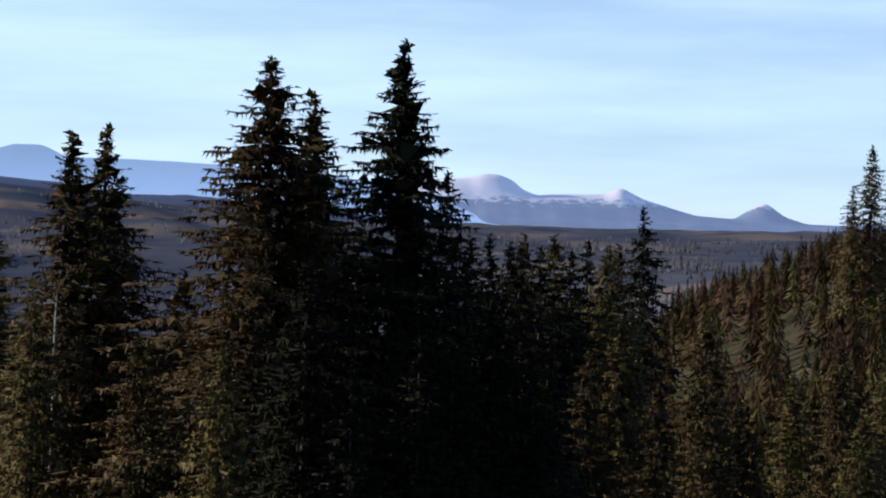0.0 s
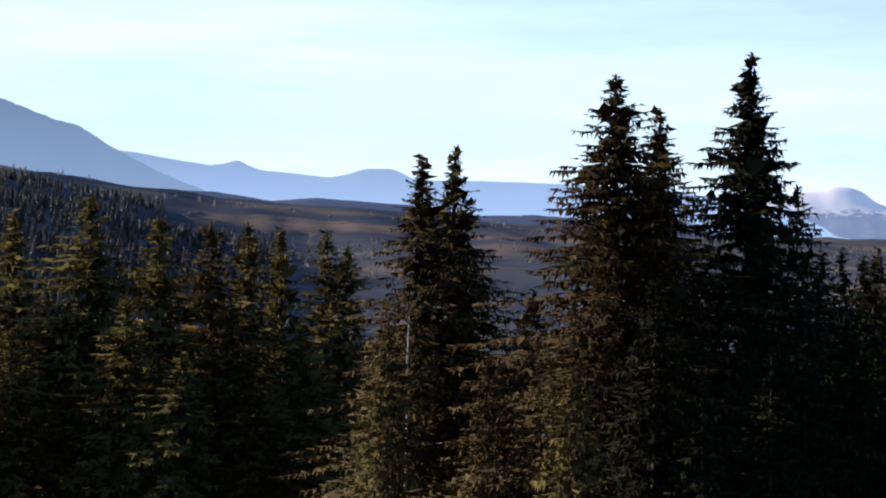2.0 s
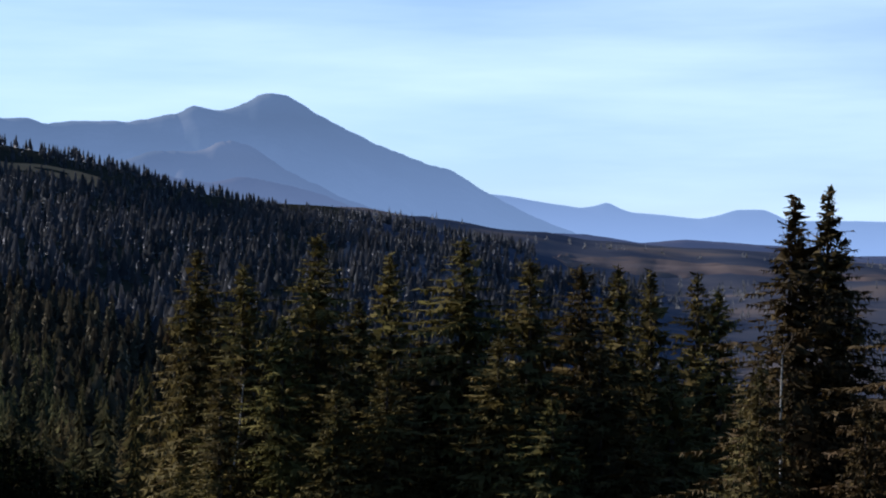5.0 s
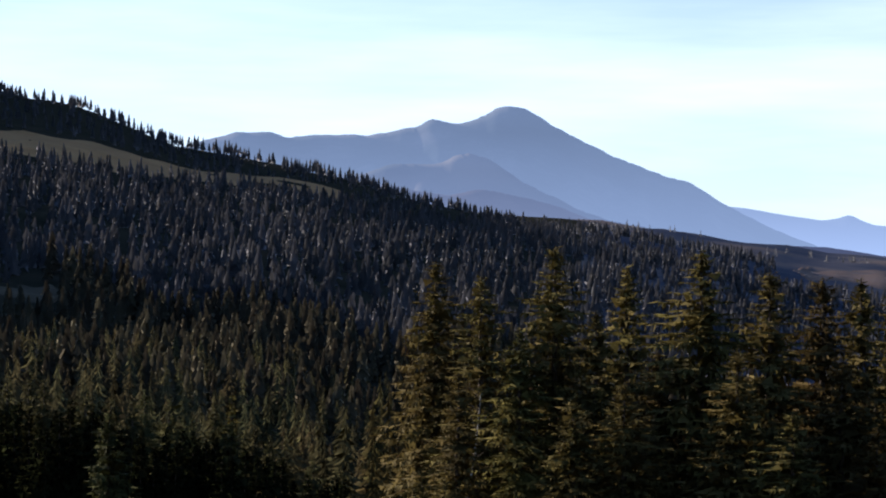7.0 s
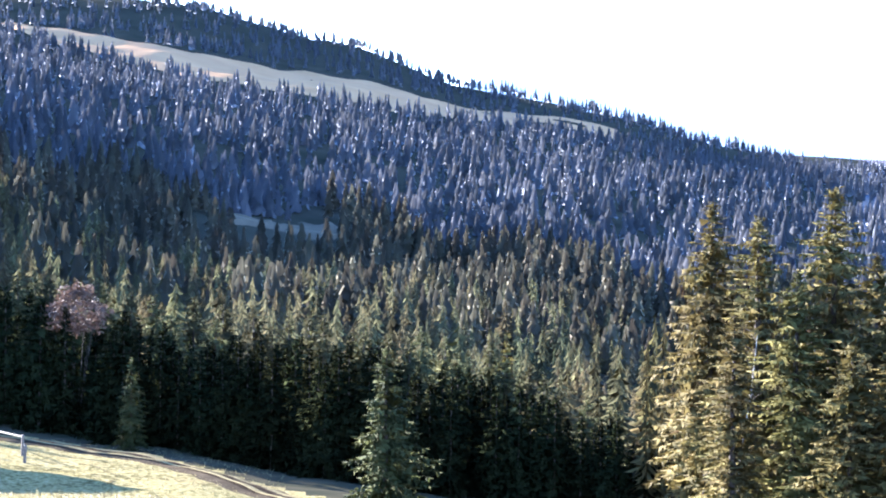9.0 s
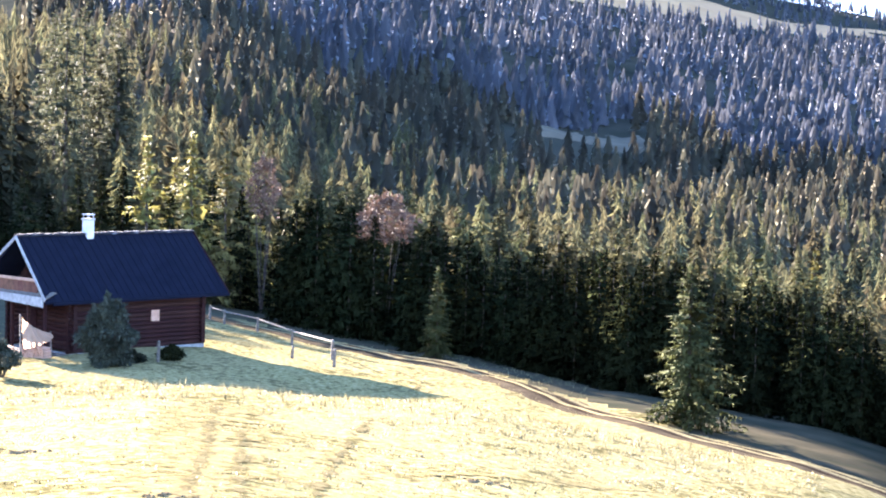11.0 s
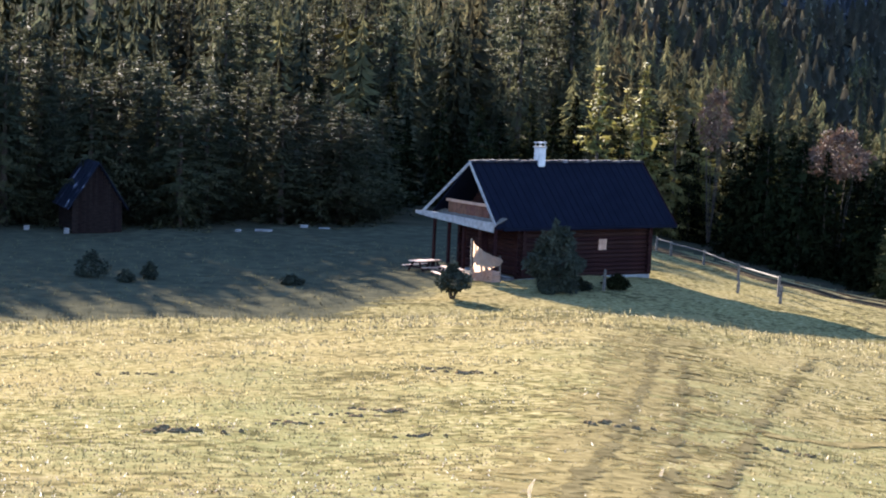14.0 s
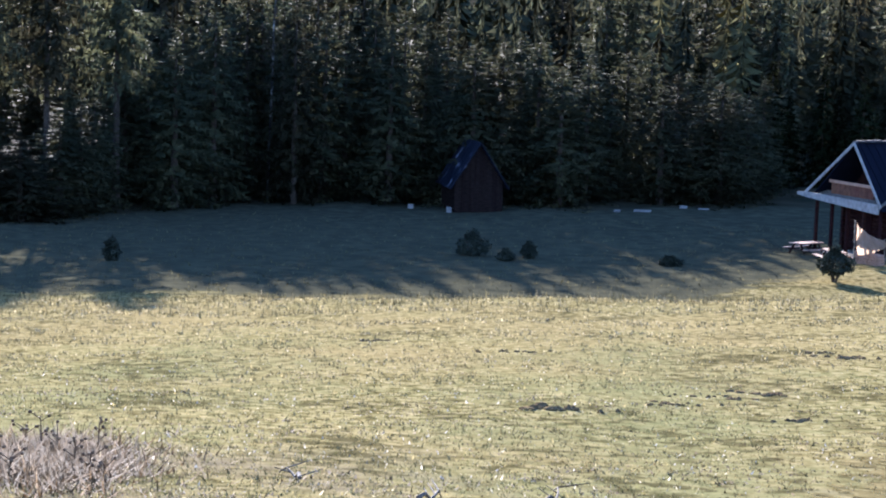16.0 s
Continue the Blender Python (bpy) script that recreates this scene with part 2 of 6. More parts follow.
def tangents(x, y):
    d = np.diff(y, axis=-1) / np.diff(x)
    m = np.zeros_like(y)
    m[..., 1:-1] = np.where(d[..., 1:] * d[..., :-1] > 0, 2 * d[..., 1:] * d[..., :-1] / np.where(d[..., 1:] + d[..., :-1] == 0, 1, d[..., 1:] + d[..., :-1]), 0)
    m[..., 0], m[..., -1] = d[..., 0], d[..., -1]
    return m


LAND_M = tangents(RINGS, LAND_Z)


def wave(x, y, size, seed):
    """Cheap smooth noise from a few sines, -1 to 1."""
    s = 0
    for i in range(4):
        a = seed * 1.7 + i * 2.1
        w = 6.283 / size * (1 + 0.6 * i)
        s = s + np.sin(w * (x * np.cos(a) + y * np.sin(a)) + seed * 3.1 + i) / (1 + 0.6 * i)
    return s / 2.1


def ground_z(x, y):
    x, y = np.atleast_1d(np.asarray(x, float)), np.atleast_1d(np.asarray(y, float))
    r = np.minimum(np.hypot(x, y), 5150)
    az = (np.degrees(np.arctan2(-x, y)) + 90) % 360 - 90
    i = np.clip(np.searchsorted(LAND_AZ, az, "right") - 1, 0, len(LAND_AZ) - 2)
    u = (az - LAND_AZ[i]) / (LAND_AZ[i + 1] - LAND_AZ[i])
    u = 0.5 * u + 0.5 * u * u * (3 - 2 * u)
    k = np.clip(np.searchsorted(RINGS, r, "right") - 1, 0, len(RINGS) - 2)
    h = RINGS[k + 1] - RINGS[k]
    t = (r - RINGS[k]) / h
    zs = []
    for j in (i, i + 1):
        zs.append((2 * t**3 - 3 * t**2 + 1) * LAND_Z[j, k] + (t**3 - 2 * t**2 + t) * h * LAND_M[j, k] + (3 * t**2 - 2 * t**3) * LAND_Z[j, k + 1] + (t**3 - t**2) * h * LAND_M[j, k + 1])
    z = zs[0] * (1 - u) + zs[1] * u
    # the top of the knoll under the camera is a plain slope
    w = np.clip((r - 2) / 10, 0, 1) ** 2 * (3 - 2 * np.clip((r - 2) / 10, 0, 1))
    z = w * z - (1 - w) * (0.15 * y + 0.11 * np.sqrt(x * x + 9) - 0.33)
    z = z + np.clip((r - 12) / 60, 0, 1) * 0.10 * wave(x, y, 9, 1) + np.clip((r - 140) / 300, 0, 1) * 2.5 * wave(x, y, 120, 2) + np.clip((r - 500) / 900, 0, 1) * 3.5 * wave(x, y, 420, 3)
    return z


def gz(x, y):
    return float(ground_z(x, y)[0])


def mesh_from(name, verts, faces, mats, smooth=False, face_mats=None):
    me = bpy.data.meshes.new(name)
    verts = np.asarray(verts, np.float32)
    faces = np.asarray(faces, np.int32)
    me.vertices.add(len(verts))
    me.vertices.foreach_set("co", verts.ravel())
    w = faces.shape[1]
    me.loops.add(faces.size)
    me.loops.foreach_set("vertex_index", faces.ravel())
    me.polygons.add(len(faces))
    me.polygons.foreach_set("loop_start", np.arange(0, faces.size, w, dtype=np.int32))
    me.polygons.foreach_set("loop_total", np.full(len(faces), w, np.int32))
    if smooth:
        me.polygons.foreach_set("use_smooth", np.ones(len(faces), bool))
    for m in mats if isinstance(mats, (list, tuple)) else [mats]:
        me.materials.append(m)
    if face_mats is not None:
        me.polygons.foreach_set("material_index", np.asarray(face_mats, np.int32))
    me.update()
    return me


def grid_faces(rows, cols):
    i = np.arange((rows - 1) * cols)
    i = i[(i % cols) < cols - 1]
    return np.stack([i, i + 1, i + cols + 1, i + cols], 1)


def part(name, bm, mat, parent=None, label=""):
    """Links a bmesh as one mesh object, under parent if one is given."""
    me = bpy.data.meshes.new(name)
    bm.normal_update()
    bm.to_mesh(me)
    bm.free()
    me.materials.append(mat)
    ob = new(name, me)
    if parent:
        ob.parent = parent
    if label:
        tagged(ob, label)
    return ob


def box(bm, size, at, rot=None):
    m = Matrix.Translation(at) @ (rot.to_4x4() if rot else Matrix.Identity(4)) @ Matrix.Diagonal((*size, 1))
    return bmesh.ops.create_cube(bm, size=1, matrix=m)["verts"]


def beam(bm, a, b, w, h, up=(0, 0, 1)):
    """A squared timber from a to b."""
    a, b = Vector(a), Vector(b)
    d = b - a
    q = d.to_track_quat("X", "Z").to_matrix().to_4x4()
    bmesh.ops.create_cube(bm, size=1, matrix=Matrix.Translation((a + b) / 2) @ q @ Matrix.Diagonal((d.length, w, h, 1)))


def pole(bm, a, b, r1, r2, seg=8):
    a, b = Vector(a), Vector(b)
    d = b - a
    q = d.to_track_quat("Z", "Y").to_matrix().to_4x4()
    bmesh.ops.create_cone(bm, cap_ends=True, segments=seg, radius1=r1, radius2=r2, depth=d.length, matrix=Matrix.Translation((a + b) / 2) @ q)


def tri_object(name, tri, mat, parent=None, tone=None, normals=None):
    """tri: (n, 3, 3) triangles; tone: a number for each, 0 to 1, by which its colour varies."""
    n = len(tri)
    me = mesh_from(name, tri.reshape(-1, 3), np.arange(n * 3).reshape(-1, 3), mat)
    if tone is not None and len(me.polygons) == n:
        me.attributes.new("tone", "FLOAT", "FACE").data.foreach_set("value", np.asarray(tone, np.float32))
    if normals is not None:
        me.polygons.foreach_set("use_smooth", np.ones(n, bool))
        me.normals_split_custom_set_from_vertices(normals)
    ob = new(name, me)
    if parent:
        ob.parent = parent
    return ob


# meadow, road and forest floor share one sheet of ground
def meadow_material():
    """Dry meadow grass; where its mask attribute is high, the hollow's shade is painted in as darker grass."""
    m = material("meadow_grass", ((0.34, (0.06, 0.05, 0.02)), (0.42, (0.125, 0.103, 0.038)), (0.50, (0.195, 0.165, 0.070)), (0.58, (0.25, 0.207, 0.094)), (0.68, (0.31, 0.252, 0.126))), scale=4.2, rough=1.0, detail=12, bump=0.6, bump_scale=9, spec=0.0, big=(0.13, (0.225, 0.172, 0.078), 0.5))
    n, l = m.node_tree.nodes, m.node_tree.links
    base = n["Principled BSDF"].inputs["Base Color"]
    spot, ramp, hollow_shade, sway, mix = n.new("ShaderNodeTexNoise"), n.new("ShaderNodeValToRGB"), n.new("ShaderNodeAttribute"), n.new("ShaderNodeMath"), n.new("ShaderNodeMixRGB")
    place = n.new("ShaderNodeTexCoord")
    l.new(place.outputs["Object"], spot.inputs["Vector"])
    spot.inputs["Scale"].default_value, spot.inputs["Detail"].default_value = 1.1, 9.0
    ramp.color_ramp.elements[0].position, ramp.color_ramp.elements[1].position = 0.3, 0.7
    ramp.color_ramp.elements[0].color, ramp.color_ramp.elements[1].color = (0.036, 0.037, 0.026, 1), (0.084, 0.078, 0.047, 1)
    hollow_shade.attribute_name = "hollow_shade"
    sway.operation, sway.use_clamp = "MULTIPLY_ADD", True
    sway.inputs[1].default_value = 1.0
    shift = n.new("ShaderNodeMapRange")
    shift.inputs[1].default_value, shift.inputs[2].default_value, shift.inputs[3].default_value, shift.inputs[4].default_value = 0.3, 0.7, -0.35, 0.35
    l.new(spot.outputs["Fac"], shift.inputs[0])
    l.new(hollow_shade.outputs["Fac"], sway.inputs[0])
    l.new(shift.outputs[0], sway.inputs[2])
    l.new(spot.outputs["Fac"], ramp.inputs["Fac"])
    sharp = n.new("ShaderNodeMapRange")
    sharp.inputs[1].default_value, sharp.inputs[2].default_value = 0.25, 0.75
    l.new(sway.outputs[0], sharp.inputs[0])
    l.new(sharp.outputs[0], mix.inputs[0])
    # fresh green growth and bare grey soil on the nearer meadow
    def over(attribute, colour, size, under):
        lie, rough_, add, fade, blend = n.new("ShaderNodeAttribute"), n.new("ShaderNodeTexNoise"), n.new("ShaderNodeMath"), n.new("ShaderNodeMapRange"), n.new("ShaderNodeMixRGB")
        lie.attribute_name = attribute
        rough_.inputs["Scale"].default_value, rough_.inputs["Detail"].default_value = size, 8.0
        l.new(place.outputs["Object"], rough_.inputs["Vector"])
        l.new(lie.outputs["Fac"], add.inputs[0])
        l.new(rough_.outputs["Fac"], add.inputs[1])
        fade.inputs[1].default_value, fade.inputs[2].default_value, fade.inputs[4].default_value = 0.8, 1.3, 0.75
        l.new(add.outputs[0], fade.inputs[0])
        l.new(fade.outputs[0], blend.inputs[0])
        l.new(under, blend.inputs[1])
        blend.inputs[2].default_value = colour
        return blend.outputs[0]

    grown = over("fresh", (0.155, 0.152, 0.066, 1), 3.2, base.links[0].from_socket)
    grown = over("bare", (0.135, 0.112, 0.075, 1), 1.1, grown)
    # shadowed dips a hand or two across, painted as dark spots gathered in drifts
    fleck, drift, sum_, edge, dark = n.new("ShaderNodeTexNoise"), n.new("ShaderNodeTexNoise"), n.new("ShaderNodeMath"), n.new("ShaderNodeMapRange"), n.new("ShaderNodeMixRGB")
    for tex, size, detail in ((fleck, 2.3, 6.0), (drift, 0.22, 3.0)):
        tex.inputs["Scale"].default_value, tex.inputs["Detail"].default_value = size, detail
        l.new(place.outputs["Object"], tex.inputs["Vector"])
    sum_.operation, sum_.inputs[1].default_value = "MULTIPLY_ADD", 0.8
    l.new(drift.outputs["Fac"], sum_.inputs[0])
    l.new(fleck.outputs["Fac"], sum_.inputs[2])
    edge.inputs[1].default_value, edge.inputs[2].default_value, edge.inputs[4].default_value = 0.95, 1.08, 0.8
    l.new(sum_.outputs[0], edge.inputs[0])
    dark.inputs[2].default_value = (0.05, 0.043, 0.018, 1)
    l.new(edge.outputs[0], dark.inputs[0])
    l.new(grown, dark.inputs[1])
    l.new(dark.outputs[0], mix.inputs[1])
    l.new(ramp.outputs["Color"], mix.inputs[2])
    l.new(mix.outputs[0], base)
    return m


MEADOW = meadow_material()
FLOOR = material("forest_floor", ((0.3, (0.03, 0.032, 0.02)), (0.7, (0.07, 0.058, 0.036))), scale=0.3, rough=1.0, bump=0.5, spec=0.0)
PASTURE = material("dry_pasture", ((0.3, (0.35, 0.205, 0.10)), (0.7, (0.43, 0.26, 0.13))), scale=0.03, rough=1.0, spec=0.0, big=(0.008, (0.33, 0.20, 0.11), 0.5))
# distance haze put into both base colours: land bluish, stubble greyed
FARLAND = material("hazed_fields_and_woods", ((0.38, (0.062, 0.074, 0.105)), (0.52, (0.105, 0.108, 0.13)), (0.64, (0.19, 0.155, 0.14))), scale=0.006, rough=1.0, spec=0.0)
FIELD = material("hazed_stubble", ((0.3, (0.14, 0.105, 0.095)), (0.7, (0.22, 0.165, 0.14))), scale=0.012, rough=1.0, spec=0.02, big=(0.005, (0.10, 0.085, 0.095), 0.7))
HEATH = material("dry_hillside_floor", ((0.3, (0.026, 0.028, 0.02)), (0.7, (0.05, 0.046, 0.034))), scale=0.05, rough=1.0, bump=0.4, spec=0.0, big=(0.012, (0.036, 0.036, 0.028), 0.6))
GLADE = material("dry_clearing_grass", ((0.3, (0.075, 0.066, 0.05)), (0.7, (0.12, 0.105, 0.075))), scale=0.08, rough=1.0, spec=0.0)
LAND_MATS = [MEADOW, FLOOR, FARLAND, HEATH]


STRIP_AZ = (31.0, 33.9, 37.2, 40.6, 43.9, 47.3, 49.4)
STRIP_LO = (1620, 1500, 1400, 1384, 1330, 1466, 1590)
STRIP_HI = (1690, 1690, 1630, 1634, 1549, 1608, 1640)


def pasture_at(az, r):
    """The open strip of pasture below the ridge, and smaller openings in the woods."""
    a = np.asarray(az, float)
    strip = (a > 31.0) & (a < 49.4) & (r > np.interp(a, STRIP_AZ, STRIP_LO) - 12) & (r < np.interp(a, STRIP_AZ, STRIP_HI) + 4)
    clear = (a > 39.6) & (a < 42.9) & (r > 552) & (r < 640 - (a - 39.6) * 6)
    field = (a > 7) & (a < 18.5) & (r > 1650 + (14 - a) * 18) & (r < 2150)
    glade = (a < -10) & (a > -12.0) & (r > 305) & (r < 330)
    return strip | clear | field | glade


def patch(name, label, az0, az1, lo, hi, mat, lift=0.25, n=180, m=10):
    """An open piece of land draped on the ground between two distances that vary with the bearing."""
    A = np.linspace(az0, az1, n)
    ends = np.minimum(1, np.minimum(A - az0, az1 - A) / 0.4)
    l_, h_ = lo(A), hi(A)
    mid = (l_ + h_) / 2
    rows = []
    for s in np.linspace(0, 1, m):
        r_ = mid + ((l_ + (h_ - l_) * s) - mid) * ends
        x, y = -np.sin(np.radians(A)) * r_, np.cos(np.radians(A)) * r_
        edge = min(s, 1 - s) * 2
        rows.append(np.stack([x, y, ground_z(x, y) + lift * (edge > 0) - lift * (edge == 0)], 1))
    ob = new(name, mesh_from(name, np.concatenate(rows), grid_faces(m, n)[:, ::-1], mat, True))
    tagged(ob, label, "meadow", kind="structure")


def build_ground():
    az = np.concatenate([np.arange(-22, 96, 0.6), np.arange(96, 338, 4.0), [338.0]])
    r = np.unique(np.concatenate([[0.0], np.geomspace(1.5, 5100, 170), np.linspace(58.3, 128.7, 66)]))
    A, Rr = np.meshgrid(az, r)
    x, y = -np.sin(np.radians(A)) * Rr, np.cos(np.radians(A)) * Rr
    z = ground_z(x.ravel(), y.ravel())
    faces = grid_faces(len(r), len(az))
    v = np.stack([x.ravel(), y.ravel(), z], 1)
    c = v[faces].mean(1)
    cr, ca = np.hypot(c[:, 0], c[:, 1]), np.degrees(np.arctan2(-c[:, 0], c[:, 1]))
    fm = np.zeros(len(faces), int)
    # dark floor starts just past the track, standing in for shade before the trees
    woods = cr > np.interp(ca, [20, 30, 35, 38, 42, 45, 48.4, 51, 53, 56, 60, 64, 77, 82, 90], [30, 74, 81.5, 86, 98, 110, 119, 128, 134, 137, 134, 125, 124, 110, 108])
    fm[woods] = 1
    fm[(cr > 330) & (ca > 24) & (ca < 62)] = 3
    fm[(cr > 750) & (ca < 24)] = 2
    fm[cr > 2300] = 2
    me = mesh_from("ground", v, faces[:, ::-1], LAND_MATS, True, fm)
    va, vr = np.degrees(np.arctan2(-v[:, 0], v[:, 1])), np.hypot(v[:, 0], v[:, 1])
    # mask of the hollow's shade, painted darker onto the meadow
    hollow_shade = np.where(va > 50, np.clip((vr - np.interp(va, [50, 54, 58, 62, 66], [132, 118, 97, 82, 75])) / 9 + 0.5, 0, 1), 0)
    me.attributes.new("hollow_shade", "FLOAT", "POINT").data.foreach_set("value", hollow_shade.astype(np.float32))
    patchy = wave(v[:, 0], v[:, 1], 9, 21) * 0.3
    fresh = np.interp(vr, [14, 22, 36, 46, 54], [0.3, 0.5, 0.48, 0.28, 0.0]) + patchy
    bare = np.interp(vr, [16, 22, 27], [0.6, 0.45, 0.0]) - patchy * 0.8 * (vr < 30)
    me.attributes.new("fresh", "FLOAT", "POINT").data.foreach_set("value", np.clip(fresh, 0, 1).astype(np.float32))
    me.attributes.new("bare", "FLOAT", "POINT").data.foreach_set("value", np.clip(bare, 0, 1).astype(np.float32))
    ob = new("ground", me)
    tagged(ob, "dry yellow-green meadow falling to a wooded valley", "ground", kind="structure")


build_ground()
patch("pasture_ridge", "dry tan pasture strip below the ridge", 31.0, 49.4, lambda a: np.interp(a, STRIP_AZ, STRIP_LO), lambda a: np.interp(a, STRIP_AZ, STRIP_HI), PASTURE, 1.2, 300, 14)
patch("clearing", "small grassy clearing in the hillside wood", 39.4, 43.1, lambda a: 590 + 5 * np.sin(a * 2), lambda a: 642 - (a - 39.6) * 6 + 4 * np.sin(a * 7), GLADE, 0.8)
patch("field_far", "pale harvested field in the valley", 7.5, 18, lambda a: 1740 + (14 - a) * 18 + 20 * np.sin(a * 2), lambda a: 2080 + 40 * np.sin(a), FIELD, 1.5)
patch("glade", "sunny green glade among the trees", -11.8, -10.2, lambda a: 312 + 0 * a + 4 * np.sin(a * 4), lambda a: 325 + 4 * np.sin(a * 6), GLADE, 0.4)


# ---------------------------------------------------------------- distant mountains


def mountain(name, label, r, depth, crest, mat, rough_m, seed, foot_el=-1.0):
    """A range whose crest runs along crest = ((bearing, elevation), ...), with gullied flanks towards the valley."""
    ca, ce = np.array(crest, float).T
    az = np.arange(ca[0], ca[-1] + 0.01, 0.11)
    el = np.interp(az, ca, ce)
    el = np.convolve(np.pad(el, 1, mode="edge"), [0.25, 0.5, 0.25], "valid")
    rng = np.random.default_rng(seed)
    jag = np.convolve(rng.normal(0, 1, len(az) + 6), np.ones(3) / 3, "same")[3:-3]
    top = EYE + r * np.tan(np.radians(el)) + jag * rough_m * 0.03
    foot = EYE + (r - depth) * np.tan(np.radians(foot_el))
    rows = 34
    wide = np.convolve(np.pad(top, 20, mode="edge"), np.ones(41) / 41, "valid")
    s = np.linspace(0, 1, rows)
    v = []
    for q in s:
        rr = r - depth * q
        x, y = -np.sin(np.radians(az)) * rr, np.cos(np.radians(az)) * rr
        fall = (1 - q) ** 1.25
        gully = sum(np.sin(az * w + seed + 2.2 * np.sin(q * 4 + w) + 3 * q * np.sin(az * 0.8)) / n for n, w in ((1, 3.1), (2, 6.3), (3, 11.7))) * rough_m * 0.12 * np.sin(pi * min(q * 1.3, 1.0)) * np.clip((top - foot) / 200, 0.1, 1)
        low = min(1.0, q * 7)
        v.append(np.stack([x, y, foot + (top * (1 - low) + wide * low - foot) * fall + gully], 1))
    x, y = -np.sin(np.radians(az)) * (r + depth * 0.5), np.cos(np.radians(az)) * (r + depth * 0.5)
    v.insert(0, np.stack([x, y, np.full(len(az), foot)], 1))
    me = mesh_from(name, np.concatenate(v), grid_faces(rows + 1, len(az)), mat, True)
    return tagged(new(name, me), label, "mountain", kind="structure")


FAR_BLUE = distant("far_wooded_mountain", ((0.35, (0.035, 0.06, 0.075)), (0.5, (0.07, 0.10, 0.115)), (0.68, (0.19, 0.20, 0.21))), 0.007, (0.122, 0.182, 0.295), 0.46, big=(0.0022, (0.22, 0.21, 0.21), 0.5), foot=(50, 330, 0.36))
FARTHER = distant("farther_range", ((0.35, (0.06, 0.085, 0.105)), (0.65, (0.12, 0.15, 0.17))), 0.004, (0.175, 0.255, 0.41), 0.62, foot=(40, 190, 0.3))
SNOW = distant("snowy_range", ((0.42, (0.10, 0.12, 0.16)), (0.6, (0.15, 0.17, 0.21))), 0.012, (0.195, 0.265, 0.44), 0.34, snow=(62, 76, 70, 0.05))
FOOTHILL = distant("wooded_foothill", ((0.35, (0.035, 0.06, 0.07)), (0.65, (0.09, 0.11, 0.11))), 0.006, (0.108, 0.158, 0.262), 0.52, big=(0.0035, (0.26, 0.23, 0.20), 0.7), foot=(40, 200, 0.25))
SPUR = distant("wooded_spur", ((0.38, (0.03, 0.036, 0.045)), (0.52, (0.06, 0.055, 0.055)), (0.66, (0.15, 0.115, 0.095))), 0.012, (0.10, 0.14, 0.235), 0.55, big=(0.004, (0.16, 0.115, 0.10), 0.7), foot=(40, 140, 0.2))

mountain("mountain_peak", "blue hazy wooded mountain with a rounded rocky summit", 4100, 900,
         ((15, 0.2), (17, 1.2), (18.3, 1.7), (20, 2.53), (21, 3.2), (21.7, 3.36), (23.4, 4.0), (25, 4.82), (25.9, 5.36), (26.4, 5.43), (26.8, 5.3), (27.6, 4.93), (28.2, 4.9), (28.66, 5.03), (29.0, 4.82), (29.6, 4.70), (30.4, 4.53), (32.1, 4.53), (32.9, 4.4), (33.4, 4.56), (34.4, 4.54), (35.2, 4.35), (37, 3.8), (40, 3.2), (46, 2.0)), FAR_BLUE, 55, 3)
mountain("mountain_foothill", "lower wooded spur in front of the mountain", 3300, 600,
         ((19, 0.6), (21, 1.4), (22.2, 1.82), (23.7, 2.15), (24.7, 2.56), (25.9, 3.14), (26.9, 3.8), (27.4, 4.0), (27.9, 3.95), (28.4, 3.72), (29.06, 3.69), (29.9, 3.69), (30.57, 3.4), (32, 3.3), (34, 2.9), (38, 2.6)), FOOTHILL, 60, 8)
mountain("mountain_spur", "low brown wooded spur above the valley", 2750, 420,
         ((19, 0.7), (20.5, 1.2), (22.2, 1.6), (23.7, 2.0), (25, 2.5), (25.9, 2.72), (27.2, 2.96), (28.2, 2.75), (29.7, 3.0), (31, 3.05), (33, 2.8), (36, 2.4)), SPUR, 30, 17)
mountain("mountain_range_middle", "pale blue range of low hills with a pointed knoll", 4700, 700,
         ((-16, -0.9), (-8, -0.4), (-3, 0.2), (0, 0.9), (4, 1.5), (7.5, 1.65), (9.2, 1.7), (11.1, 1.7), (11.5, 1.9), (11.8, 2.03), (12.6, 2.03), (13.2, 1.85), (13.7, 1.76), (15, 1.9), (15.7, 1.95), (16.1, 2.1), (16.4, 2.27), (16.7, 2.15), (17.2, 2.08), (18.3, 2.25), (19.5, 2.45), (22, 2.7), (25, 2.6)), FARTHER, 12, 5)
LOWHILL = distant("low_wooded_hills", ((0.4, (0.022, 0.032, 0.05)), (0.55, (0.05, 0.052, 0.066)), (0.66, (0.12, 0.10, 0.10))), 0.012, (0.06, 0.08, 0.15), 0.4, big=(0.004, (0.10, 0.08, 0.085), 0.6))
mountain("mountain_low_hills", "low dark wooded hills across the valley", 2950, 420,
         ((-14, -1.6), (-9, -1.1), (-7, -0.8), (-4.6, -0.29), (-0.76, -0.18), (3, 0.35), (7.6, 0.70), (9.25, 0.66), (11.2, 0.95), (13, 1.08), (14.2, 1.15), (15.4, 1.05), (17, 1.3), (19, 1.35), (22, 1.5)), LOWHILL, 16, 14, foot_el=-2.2)
